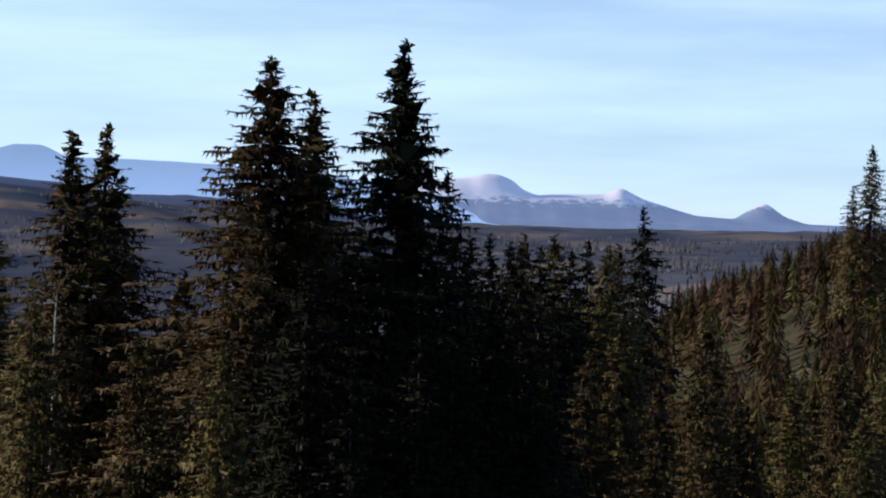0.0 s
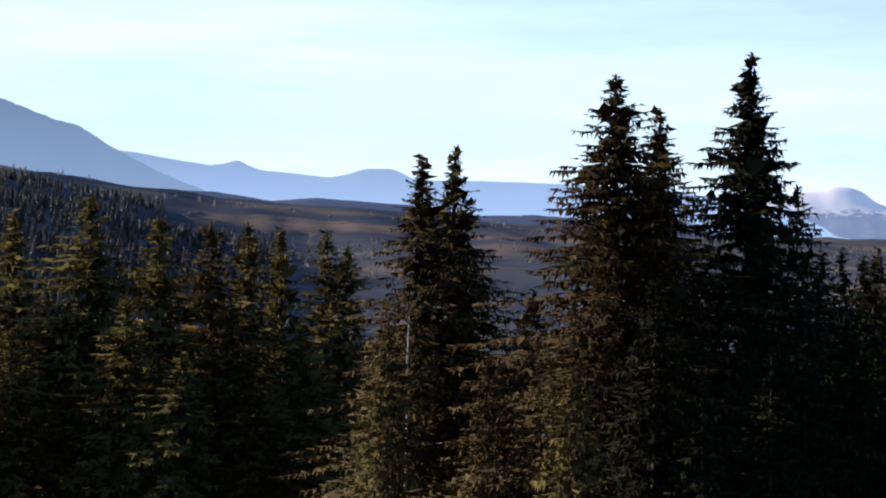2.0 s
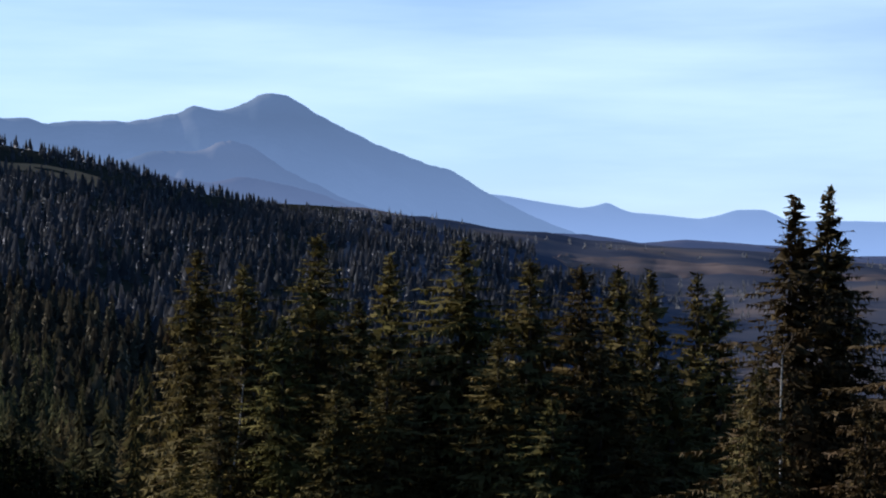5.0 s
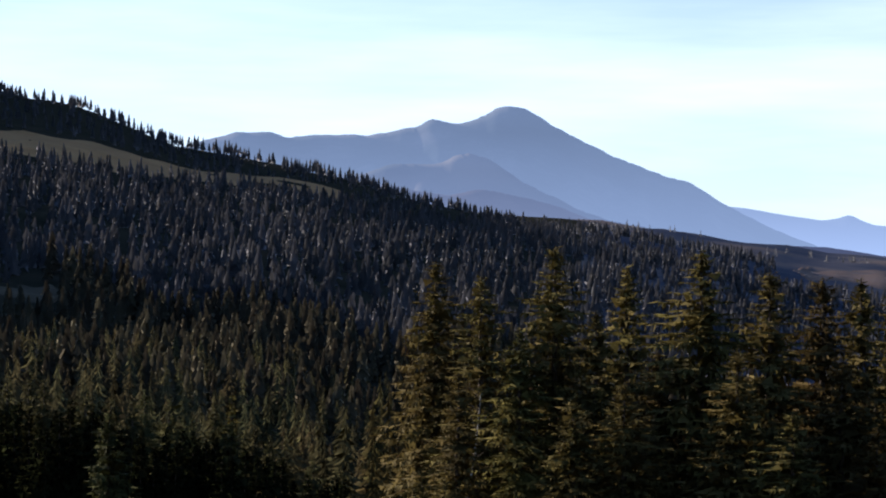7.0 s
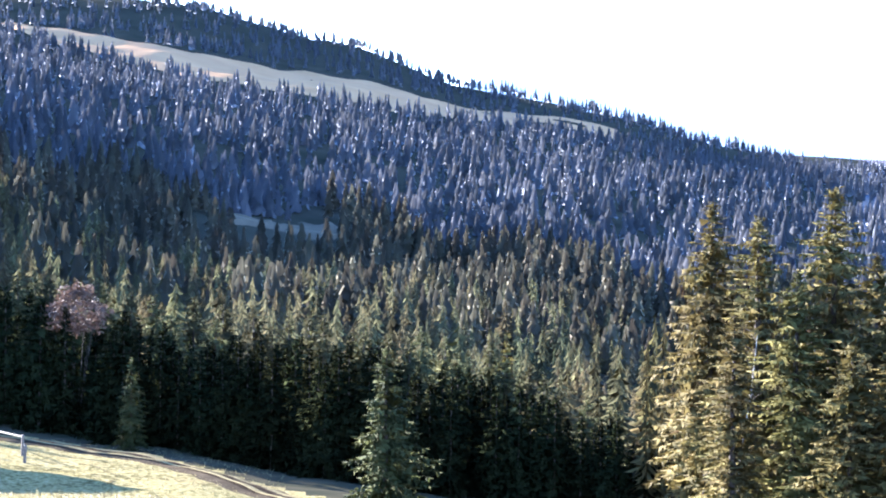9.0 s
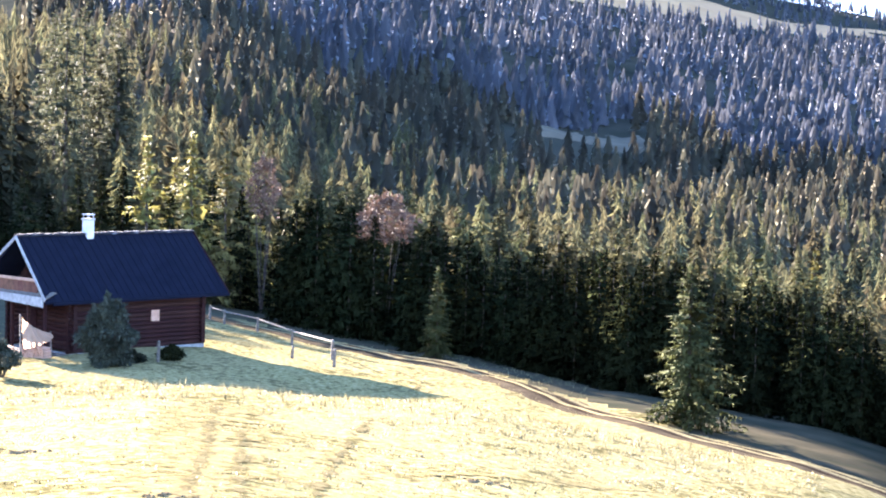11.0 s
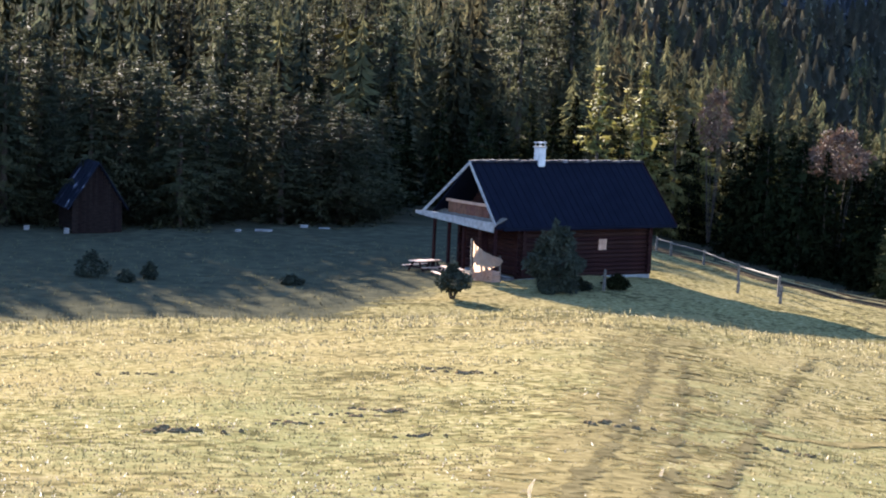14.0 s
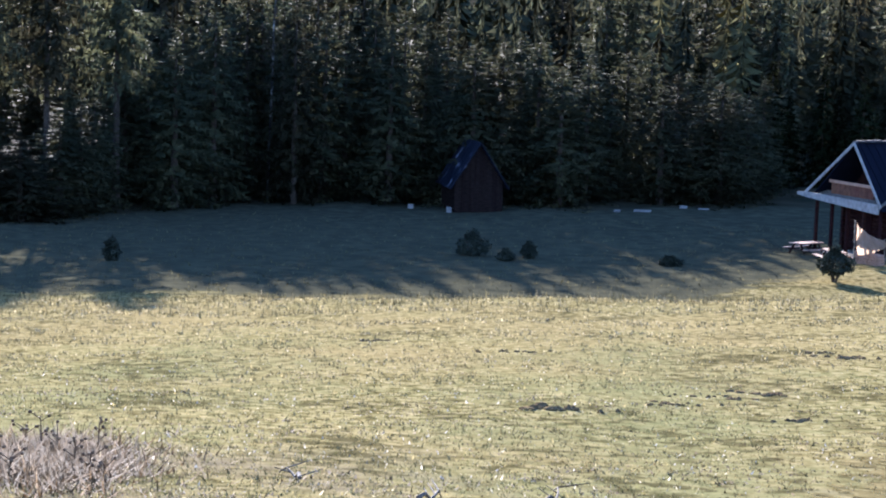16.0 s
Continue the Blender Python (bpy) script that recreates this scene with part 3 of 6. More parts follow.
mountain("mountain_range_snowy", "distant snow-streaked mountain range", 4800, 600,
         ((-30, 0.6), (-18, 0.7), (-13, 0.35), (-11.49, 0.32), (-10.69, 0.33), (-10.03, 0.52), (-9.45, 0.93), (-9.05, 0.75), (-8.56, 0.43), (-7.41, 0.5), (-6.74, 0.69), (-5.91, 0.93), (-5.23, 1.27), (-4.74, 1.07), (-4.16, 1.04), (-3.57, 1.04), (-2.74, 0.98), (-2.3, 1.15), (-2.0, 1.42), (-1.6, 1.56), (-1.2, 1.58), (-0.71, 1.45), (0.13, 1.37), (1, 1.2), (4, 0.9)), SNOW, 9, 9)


# ---------------------------------------------------------------- trees
def spruce_parts(seed, height, radius, gap=0.42, per=7, twig=0.36, full=0.8, clear=0.03, droop=0.35, dense=1.0, fine=0.0, ragged=0.2, column=0.0, tip=0.4):
    """Triangles of the twigs of a spruce standing at the origin: whorls of drooping boughs, each a spray of many short twigs.
    fine: the share of the height above which whorls stand close; column: how far the crown keeps one width."""
    rng = np.random.default_rng(seed)
    zs, z = [], height * 0.988
    while z > clear * height:
        zs.append(z)
        z -= gap * (0.5 + 0.5 * min(1, (height - z) / 3)) * rng.uniform(0.75, 1.3) * (1.0 if z > fine * height else 1.8)
    zs = np.array(zs)
    counts = np.maximum(3, np.round(per * np.interp(height - zs, [0, 1.5, 4], [0.45, 0.75, 1]))).astype(int)
    z0 = np.repeat(zs, counts)
    n = len(z0)
    az = np.arange(n) * 2 * pi / np.repeat(counts, counts) + np.repeat(rng.uniform(0, 6.28, len(zs)), counts) + rng.normal(0, 0.25, n)
    q = (1 - z0 / height) / (1 - clear)
    prof = (1 - column) * q ** full + column * np.minimum(1, q / 0.22) ** 0.85
    ph = rng.uniform(0, 6.28, 2)
    lump = 1 + ragged * (np.sin(az + ph[0] + z0 * 0.35) + 0.7 * np.sin(2 * az + z0 * 0.9 + ph[1])) * 0.6
    L = radius * prof * rng.uniform(0.55, 1.12, n) * lump * np.interp(height - z0, [0.2, 1.2, 3], [tip, (1 + tip) / 2, 1]) + 0.05
    z0 = z0 + rng.normal(0, 0.3 * gap, n)
    up = np.interp(q, [0, 0.05, 0.2, 1], [0.8, 0.25, -0.08, -droop])
    out_dir = np.stack([np.cos(az), np.sin(az), 0 * az], 1)
    right = np.stack([-np.sin(az), np.cos(az), 0 * az], 1)
    rough = z0 < fine * height
    m = np.maximum(5, L / 0.052 * dense * np.where(rough, 0.45, 1)).astype(int) + 4
    b = np.repeat(np.arange(n), m)
    k = len(b)
    u = rng.uniform(0.04, 1, k) ** 0.75
    Lb = L[b]
    p = out_dir[b] * (u * Lb)[:, None]
    sgn = rng.choice([-1.0, 1.0], k)
    p += right[b] * (sgn * Lb * 0.42 * u * (1.12 - u) * rng.uniform(0, 1, k))[:, None]
    p[:, 2] += z0[b] + Lb * (up[b] * u - (0.12 + 0.2 * q[b]) * u * u + 0.14 * u**4)
    hang = rng.uniform(0, 1, k) < 0.33 + 0.3 * q[b]
    d = out_dir[b] * np.where(hang, rng.uniform(-0.1, 0.5, k), rng.uniform(0.4, 1.0, k))[:, None] + right[b] * (sgn * np.where(hang, rng.uniform(0, 0.4, k), rng.uniform(0.15, 0.9, k)))[:, None]
    d[:, 2] += np.where(hang, -1.0, rng.uniform(-0.4, 0.2, k)) + 0.5 * np.clip(up[b], 0, 1)
    d /= np.linalg.norm(d, axis=1)[:, None]
    ln = twig * rng.uniform(0.5, 1.25, k) * np.interp(Lb, [0.08, 1.3], [0.4, 1.0]) * (1.12 - 0.4 * u) * np.where(rough[b], 1.7, 1)
    w = np.cross(d, rng.normal(0, 1, (k, 3)))
    w *= (ln * rng.uniform(0.13, 0.22, k) / (np.linalg.norm(w, axis=1) + 1e-6))[:, None]
    tris = [np.stack([p + w, p - w, p + d * ln[:, None]], 1)]
    # the limbs, and the close twigs next to the stem
    base = np.stack([0 * z0, 0 * z0, z0], 1)
    end = base + out_dir * (L * 0.85)[:, None]
    end[:, 2] += L * (up * 0.85 - 0.09)
    thick = right * 0.03
    tris.append(np.stack([base + thick, base - thick, end], 1))
    c = rng.integers(0, n, int(34 * height * dense))
    e = out_dir[c] * (L[c] * rng.uniform(0.05, 0.55, len(c)))[:, None] + base[c]
    size = np.minimum(0.55, 0.25 + 0.3 * L[c]) * rng.uniform(0.6, 1.1, len(c))
    e[:, 2] -= rng.uniform(0, 0.5, len(c)) * size
    tris.append(e[:, None, :] + rng.normal(0, 0.42, (len(c), 3, 3)) * size[:, None, None])
    tris.append(np.array([[[0.05, 0, height * 0.965], [-0.05, 0, height * 0.965], [0, 0, height]], [[0, 0.05, height * 0.965], [0, -0.05, height * 0.965], [0, 0, height]]]))
    return np.concatenate(tris)


def trunk_mesh(height, r0, mat, lean=0.0, seg=9):
    bm = bmesh.new()
    rings = []
    rng = random.Random(height)
    for k in range(9):
        q = k / 8
        rad = r0 * (1 - q) ** 0.85 + 0.012
        if k == 0:
            rad *= 1.25
        c = Vector((lean * q * q * height + rng.uniform(-0.03, 0.03), rng.uniform(-0.03, 0.03), q * height * 0.995 - (0.4 if k == 0 else 0)))
        rings.append([bm.verts.new(c + Vector((cos(a * 2 * pi / seg), sin(a * 2 * pi / seg), 0)) * rad) for a in range(seg)])
    for a, b in zip(rings, rings[1:]):
        for i in range(seg):
            bm.faces.new((a[i], a[(i + 1) % seg], b[(i + 1) % seg], b[i]))
    bm.faces.new(rings[-1])
    me = bpy.data.meshes.new("trunk")
    bm.normal_update()
    bm.to_mesh(me)
    bm.free()
    me.materials.append(mat)
    return me


def tree(name, crown_tris, height, trunk_r, needles, bark, label, category, group):
    ob = new(name)
    t = new("trunk", trunk_mesh(height, trunk_r, bark))
    t.parent = ob
    # boughs shade as one rounded crown
    out_ = crown_tris - np.array([0, 0, 0.25 * height])
    out_[..., 2] = out_[..., 2] * 0.25 + 0.02
    out_ = out_ / (np.linalg.norm(out_, axis=2, keepdims=True) + 1e-6)
    out_ = out_ + np.random.default_rng(7).normal(0, 0.3, (len(out_), 1, 3))
    out_ /= np.linalg.norm(out_, axis=2, keepdims=True) + 1e-6
    flat = np.cross(crown_tris[:, 1] - crown_tris[:, 0], crown_tris[:, 2] - crown_tris[:, 0])
    turned = (flat * out_.mean(1)).sum(1) < 0
    crown_tris[turned] = crown_tris[turned][:, ::-1]
    out_[turned] = out_[turned][:, ::-1]
    tri_object("crown", crown_tris, needles, ob, normals=out_.reshape(-1, 3).astype(np.float32))
    return tagged(ob, label, category, group)


PROTO = {}


def plant(kind, az, r, top_el=None, height=None, width=1.0, turn=0.0):
    """Puts a copy of a grown tree on the ground at that bearing and distance, its tip at the given elevation or its given height."""
    proto, h0 = PROTO[kind]
    x, y = polar(az, r)
    z = gz(x, y)
    if top_el is not None:
        height = EYE + r * tan(radians(top_el)) - z
    s = height / h0
    m = pose(x, y, z - 0.1, 0, 0, turn)
    ob = copy_thing(proto, m) if PROTO_USED.get(kind) else proto
    PROTO_USED[kind] = True
    ob.matrix_basis = m @ Matrix.Diagonal((s * width, s * width, s, 1))
    return ob


PROTO_USED = {}


def grow(kind, name, seed, height, radius, needles, label, group, trunk_r=0.24, **more):
    PROTO[kind] = (tree(name, spruce_parts(seed, height, radius, **more), height, trunk_r, needles, BARK, label, "tree", group), height)


SLOPE = "tall spruces by the slope"
grow("grand_a", "spruce_tree", 11, 24, 6.4, NEEDLE_DARK, "tall dark spruce with ragged drooping boughs", SLOPE, full=0.9, clear=0.2, fine=0.4, droop=0.5, twig=0.3, dense=1.6, ragged=0.28, gap=0.36, per=10)
grow("grand_b", "spruce_tree", 12, 24, 6.6, NEEDLE, "tall brown-green spruce with broad dense boughs", SLOPE, full=0.84, clear=0.2, fine=0.4, droop=0.42, twig=0.3, dense=1.6, ragged=0.24, gap=0.36, per=10)
grow("grand_c", "spruce_tree", 13, 24, 4.6, NEEDLE, "slender brown-green spruce with short boughs", SLOPE, full=0.84, clear=0.2, fine=0.4, droop=0.4, twig=0.28, dense=1.5, ragged=0.3, gap=0.36, per=9)
grow("grand_d", "spruce_tree", 21, 24, 5.6, NEEDLE, "thin-topped brown spruce with open boughs", SLOPE, full=0.88, clear=0.2, fine=0.4, droop=0.45, twig=0.29, dense=1.3, ragged=0.32, gap=0.4, per=8)
grow("tall_a", "spruce_tree", 22, 26, 6.2, NEEDLE_DARK, "tall dark spruce with dense drooping boughs", SLOPE, full=0.78, clear=0.25, fine=0.5, droop=0.45, twig=0.5, dense=0.62, gap=0.5, tip=0.65)
grow("tall_b", "spruce_tree", 23, 26, 5.6, NEEDLE, "tall brown-green spruce with dense boughs", SLOPE, full=0.7, clear=0.25, fine=0.5, droop=0.35, twig=0.5, dense=0.62, gap=0.5, tip=0.65)
grow("tall_c", "spruce_tree", 24, 24, 4.6, NEEDLE, "brown-green spruce with short dense boughs", SLOPE, full=0.68, clear=0.25, fine=0.5, droop=0.4, twig=0.48, dense=0.62, gap=0.48, tip=0.65)
ROW = "row of slender spruces"
grow("slim_a", "spruce_tree", 14, 20, 2.2, NEEDLE_SLIM, "slender spruce with sunlit brownish needles", ROW, full=0.7, column=0.55, clear=0.1, fine=0.3, droop=0.5, twig=0.42, dense=1.1, gap=0.44, ragged=0.25, tip=0.85)
grow("slim_b", "spruce_tree", 15, 20, 1.9, NEEDLE_SLIM, "slender spruce with thin brownish crown", ROW, full=0.7, column=0.5, clear=0.1, fine=0.3, droop=0.5, twig=0.4, dense=1.0, gap=0.46, ragged=0.3, tip=0.85)
EDGE = "young spruces beyond the track"
grow("young_a", "young_spruce", 16, 9, 2.5, NEEDLE_YOUNG, "young green spruce at the edge of the wood", EDGE, full=0.7, clear=0.01, droop=0.25, twig=0.5, dense=0.85, gap=0.46, per=7, trunk_r=0.09, tip=0.85)
grow("young_b", "young_spruce", 17, 9, 2.1, NEEDLE_YOUNG, "slender young spruce at the edge of the wood", EDGE, full=0.75, clear=0.01, droop=0.3, twig=0.48, dense=0.85, gap=0.46, per=7, trunk_r=0.08, tip=0.85)
FRINGE = "mature spruces round the hollow"
grow("mature", "spruce_tree", 41, 20, 3.3, NEEDLE_MATURE, "dark mature spruce at the edge of the shaded hollow", FRINGE, full=0.62, clear=0.05, droop=0.5, twig=0.62, dense=0.5, gap=0.6, per=6, ragged=0.4, tip=0.85)
grow("bare_stemmed", "spruce_tree", 42, 18, 3.6, NEEDLE_MATURE, "tall spruce with a bare lower trunk", FRINGE, full=0.5, clear=0.45, droop=0.3, twig=0.6, dense=0.6, gap=0.5, ragged=0.3, tip=0.85)
grow("pale", "young_spruce", 31, 9, 2.4, NEEDLE_LIT_TOP, "bushy young spruce in lighter green, standing in for the sunlit tops of the dark edge", EDGE, full=0.6, clear=0.1, droop=0.1, twig=0.5, dense=0.7, gap=0.5, per=6, trunk_r=0.12, tip=0.85)
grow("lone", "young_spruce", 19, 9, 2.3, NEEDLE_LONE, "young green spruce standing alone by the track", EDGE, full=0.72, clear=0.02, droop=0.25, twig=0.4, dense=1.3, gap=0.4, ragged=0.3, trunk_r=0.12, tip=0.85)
grow("larch", "larch_tree", 18, 10, 1.9, LARCH, "yellow autumn larch among dark spruces", "yellow larches", full=0.75, clear=0.06, droop=0.1, twig=0.4, dense=0.8, gap=0.45, per=6, trunk_r=0.1)

# tall group: bearing, distance, elevation of the tip
for kind, az, r, el, w, turn in (
        ("grand_a", 1.28, 62, 5.58, 1.25, 20), ("grand_b", 5.22, 60, 5.05, 1.5, 0), ("grand_c", 3.9, 63, 4.06, 1.5, 60), ("grand_c", 9.96, 68, 2.85, 1.45, 200), ("grand_d", 10.94, 66, 2.6, 1.5, 10),
        ("tall_a", -0.1, 70, 1.68, 0.85, 130), ("tall_a", -2.3, 66, -0.6, 1.2, 220),
        ("tall_b", 7.6, 66, -1.4, 0.95, 90), ("tall_a", 4.0, 55, -1.0, 1.2, 33),
        ("tall_b", -5.34, 98, -2.53, 1.05, 0), ("tall_b", -7.83, 92, -2.61, 1.3, 50), ("tall_b", -10.4, 96, -3.9, 1.1, 140), ("tall_b", -11.75, 90, -2.96, 1.1, 190), ("tall_c", -13.1, 94, -3.0, 1.1, 20),
        ("tall_b", -6.5, 86, -4.4, 1.1, 15), ("tall_b", -9.04, 86, -4.75, 1.1, 75), ("tall_c", -4.4, 88, -3.56, 1.2, 205), ("tall_b", -12.4, 82, -5.0, 1.1, 300), ("tall_b", 11.9, 62, -2.2, 1.0, 160),
        ("tall_a", -3.2, 72, -3.0, 1.1, 290), ("tall_b", 8.9, 58, -3.4, 1.0, 260), ("tall_b", 6.4, 52, -3.6, 1.0, 330), ("tall_a", 2.6, 54, -4.0, 1.0, 77),
        ("tall_a", -1.6, 60, -2.0, 1.25, 10), ("tall_a", -0.4, 58, -3.4, 1.2, 150), ("tall_a", -2.8, 60, -4.2, 1.2, 260), ("tall_a", 0.6, 56, -3.2, 1.1, 210), ("tall_b", -3.3, 110, -0.1, 1.0, 240), ("tall_a", -4.3, 115, -0.3, 1.0, 310), ("tall_a", -1.4, 105, -0.12, 0.9, 20), ("tall_b", -2.4, 118, -0.1, 1.0, 100), ("tall_a", -0.8, 108, -0.2, 1.1, 200), ("tall_a", -2.0, 104, -0.35, 1.2, 40), ("tall_a", -2.9, 100, -0.5, 1.2, 330), ("tall_a", -3.8, 102, -0.6, 1.2, 280), ("tall_b", -4.9, 112, -0.4, 1.1, 180), ("tall_a", 3.2, 58, -1.6, 1.2, 120),
        ("tall_a", -5.91, 170, 0.75, 0.95, 75), ("tall_b", -5.2, 160, -0.35, 0.9, 75), ("tall_b", -12.47, 330, 2.71, 0.9, 15), ("tall_c", -11.95, 330, 1.5, 1.0, 85), ("tall_b", -13.3, 330, 2.4, 1.0, 85)):
    plant(kind, az, r, el, width=w, turn=turn)
for kind, az, r, el, w, turn in (
        ("slim_a", 20.67, 84, 1.32, 1.15, 0), ("slim_a", 18.68, 86, 0.70, 1.1, 40), ("slim_a", 17.15, 88, 0.54, 1.1, 80), ("slim_b", 16.06, 90, 0.54, 0.95, 10), ("slim_b", 15.12, 92, 0.4, 0.95, 70),
        ("slim_b", 13.74, 94, 0.3, 1.0, 130), ("slim_b", 13.13, 88, -0.12, 1.0, 200), ("slim_b", 22.84, 100, 0.84, 1.0, 260), ("slim_a", 24.97, 90, 1.4, 1.1, 120), ("slim_b", 23.75, 84, -0.5, 1.1, 20),
        ("slim_b", 27.15, 88, 0.5, 1.1, 170), ("slim_a", 28.5, 92, 0.9, 1.0, 210), ("slim_a", 19.6, 78, -1.6, 1.1, 300), ("slim_a", 16.6, 80, -1.9, 1.2, 250), ("slim_b", 26.0, 86, -1.1, 1.2, 330), ("slim_a", 21.9, 84, -1.7, 1.1, 33), ("slim_b", 14.5, 82, -2.4, 1.3, 99),
        ("slim_a", 22.9, 80, -2.6, 1.2, 140), ("slim_a", 18.0, 76, -3.4, 1.2, 20), ("slim_a", 24.4, 80, -3.2, 1.2, 220), ("slim_b", 27.8, 84, -2.4, 1.2, 45), ("slim_a", 15.6, 76, -3.8, 1.2, 180)):
    plant(kind, az, r, el, width=w * 1.4, turn=turn)


def scatter(n, az0, az1, r0, r1, seed):
    rng = np.random.default_rng(seed)
    az = rng.uniform(az0, az1, n)
    r = np.sqrt(rng.uniform(r0 * r0, r1 * r1, n))
    return az, r, rng


def forest(name, label, az, r, heights, widths, mat, seed, tiers=6, blades=7, taper=0.7, fat=0.6, loose=0.55, core=0.05, even=False):
    """Many small spruces in one mesh: ragged tiers of drooping blades on a stem."""
    rng = np.random.default_rng(seed)
    x, y = -np.sin(np.radians(az)) * r, np.cos(np.radians(az)) * r
    z = ground_z(x, y) - 0.2
    n = len(x)
    tri = []
    for t in range(tiers if even else 0):
        # one closed skirt of boughs over the other, with an uneven hem
        low, top = t / tiers, (t + 2.1) / tiers
        apex = np.stack([x + widths * rng.normal(0, 0.06, n), y + widths * rng.normal(0, 0.06, n), z + heights * (0.05 + 0.95 * min(1.0, top))], 1)
        ph = rng.uniform(0, 2 * pi, n)
        hem = []
        for b in range(blades):
            a = ph + (b + rng.uniform(-0.25, 0.25, n)) * 2 * pi / blades
            ln = widths * (1 - low) ** taper * rng.uniform(0.5, 1.15, n)
            hem.append(np.stack([x + np.cos(a) * ln, y + np.sin(a) * ln, z + heights * (0.05 + 0.95 * low + rng.uniform(-loose, loose, n) * 0.4 / tiers)], 1))
        for b in range(blades):
            tri.append(np.stack([apex, hem[b], hem[(b + 1) % blades]], 1))
    for t in range(0 if even else tiers):
        q = t / tiers
        zt = z + heights * (0.10 + 0.86 * q + rng.uniform(-0.02, 0.02, n))
        rad = widths * (1 - q) ** taper * rng.uniform(0.8, 1.15, n)
        drop = heights * (0.86 / tiers) * 1.5
        ph = rng.uniform(0, 2 * pi, n)
        for b in range(blades):
            a = ph + (b + rng.uniform(-0.25, 0.25, n)) * 2 * pi / blades
            ln = rad * rng.uniform(0.3 if tiers > 15 else 0.5, 1.2, n)
            zj = zt + drop * rng.uniform(-loose, loose, n)
            tip = np.stack([x + np.cos(a) * ln, y + np.sin(a) * ln, zj - drop * rng.uniform(-0.1 if tiers > 15 else 0.3, 1.0, n)], 1)
            inner = rad * core * rng.uniform(0.4, 1.6, n)
            top = np.stack([x + np.cos(a) * inner, y + np.sin(a) * inner, zj + drop * 0.45], 1)
            wa = (1.1 + fat) / blades
            left = np.stack([x + np.cos(a - wa) * ln * fat, y + np.sin(a - wa) * ln * fat, zj - drop * 0.25], 1)
            right = np.stack([x + np.cos(a + wa) * ln * fat, y + np.sin(a + wa) * ln * fat, zj - drop * 0.25], 1)
            tri.append(np.stack([top, left, tip], 1))
            tri.append(np.stack([top, tip, right], 1))
    # order tree by tree so that each tree is one connected piece of the mesh
    tri = np.stack(tri, 1)
    tone = np.repeat(rng.uniform(0, 1, n), tri.shape[1])
    # needles face outwards from the stem, so that a crown has one lit and one dark side
    axis = np.stack([x, y, z + heights * 0.35], 1)[:, None, None, :]
    out = tri - axis
    out[..., 2] *= (widths / heights)[:, None, None] * 1.6
    out += rng.normal(0, 0.12 if even else 0.13, (n, tri.shape[1], 1, 3)) * widths[:, None, None, None]
    out /= np.linalg.norm(out, axis=3, keepdims=True) + 1e-6
    if even:
        out = out * 0.65 + np.array([0, 0, 0.5])
        out /= np.linalg.norm(out, axis=3, keepdims=True) + 1e-6
    flat = np.cross(tri[:, :, 1] - tri[:, :, 0], tri[:, :, 2] - tri[:, :, 0])
    turned = (flat * out.mean(2)).sum(2) < 0
    tri[turned] = tri[turned][:, ::-1]
    out[turned] = out[turned][:, ::-1]
    return tagged(tri_object(name, tri.reshape(-1, 3, 3), mat, tone=tone, normals=out.reshape(-1, 3).astype(np.float32)), label, "forest", kind="stuff")


def open_land(az, r):
    """Where no forest grows: pasture, clearings, the far fields."""
    return pasture_at(az, r)


# opposite hillside, thick with spruces
az, r, rng = scatter(9000, 15, 58, 330, 1950, 21)
keep = ~open_land(az, r) & (r < np.interp(az, [15, 25, 35, 60], [1900, 1950, 1900, 1900]))
keep &= (rng.uniform(0, 1, len(az)) < np.where(r > 1100, 0.8, 1.0)) & (r > np.interp(az, [15, 30, 45, 61], [500, 380, 330, 380]))
az, r = az[keep], r[keep]
hts = rng.uniform(8.5, 15.5, len(az)) * np.where(r > 1500, 0.8, 1)
wid = hts * rng.uniform(0.18, 0.26, len(az))
more_az, more_r, rng = scatter(1500, 22, 58, 330, 720, 91)
more = ~open_land(more_az, more_r) & (more_r > np.interp(more_az, [15, 30, 45, 61], [500, 380, 330, 380]))
more_h = rng.uniform(8, 13, int(more.sum()))
az, r, hts, wid = np.append(az, more_az[more]), np.append(r, more_r[more]), np.append(hts, more_h), np.append(wid, more_h * 0.22)
low = r < 640 + 40 * np.sin(az)
forest("hillside_forest", "dense spruce forest on the opposite hillside, tinted bluish for haze", az[~low], r[~low], hts[~low], wid[~low], NEEDLE_HAZED, 22, tiers=5, blades=8, taper=0.85, loose=1.6, even=True)
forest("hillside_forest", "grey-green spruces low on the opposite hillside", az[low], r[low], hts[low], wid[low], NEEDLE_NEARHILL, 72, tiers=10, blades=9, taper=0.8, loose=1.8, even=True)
# nearer slope behind the cabin
az, r, rng = scatter(1750, 29, 68, 132, 470, 23)
keep = ~open_land(az, r) & (r > np.interp(az, [29, 38, 44, 50, 56, 68], [125, 132, 146, 152, 158, 165]))
az, r = az[keep], r[keep]
hts = rng.uniform(8, 14, len(az)) * np.interp(az, [31, 53, 57, 60, 68], [0.9, 1.0, 1.45, 1.8, 1.9])
lit_top = EYE + r * np.tan(np.radians(1.9)) - ground_z(-np.sin(np.radians(az)) * r, np.cos(np.radians(az)) * r)
old = (az > 55) & (r > 165) & (r < 225)
hts = np.where(old, rng.uniform(18, 25, len(az)), hts)
hts = np.where((az > 58) & (r < 300), np.minimum(hts, lit_top * rng.uniform(0.88, 1.0, len(az))), hts)
wid = hts * np.where(old, 0.15, 1) * np.where(old, 1, rng.uniform(0.19, 0.27, len(az)))
fine = (r < 240) & ~old
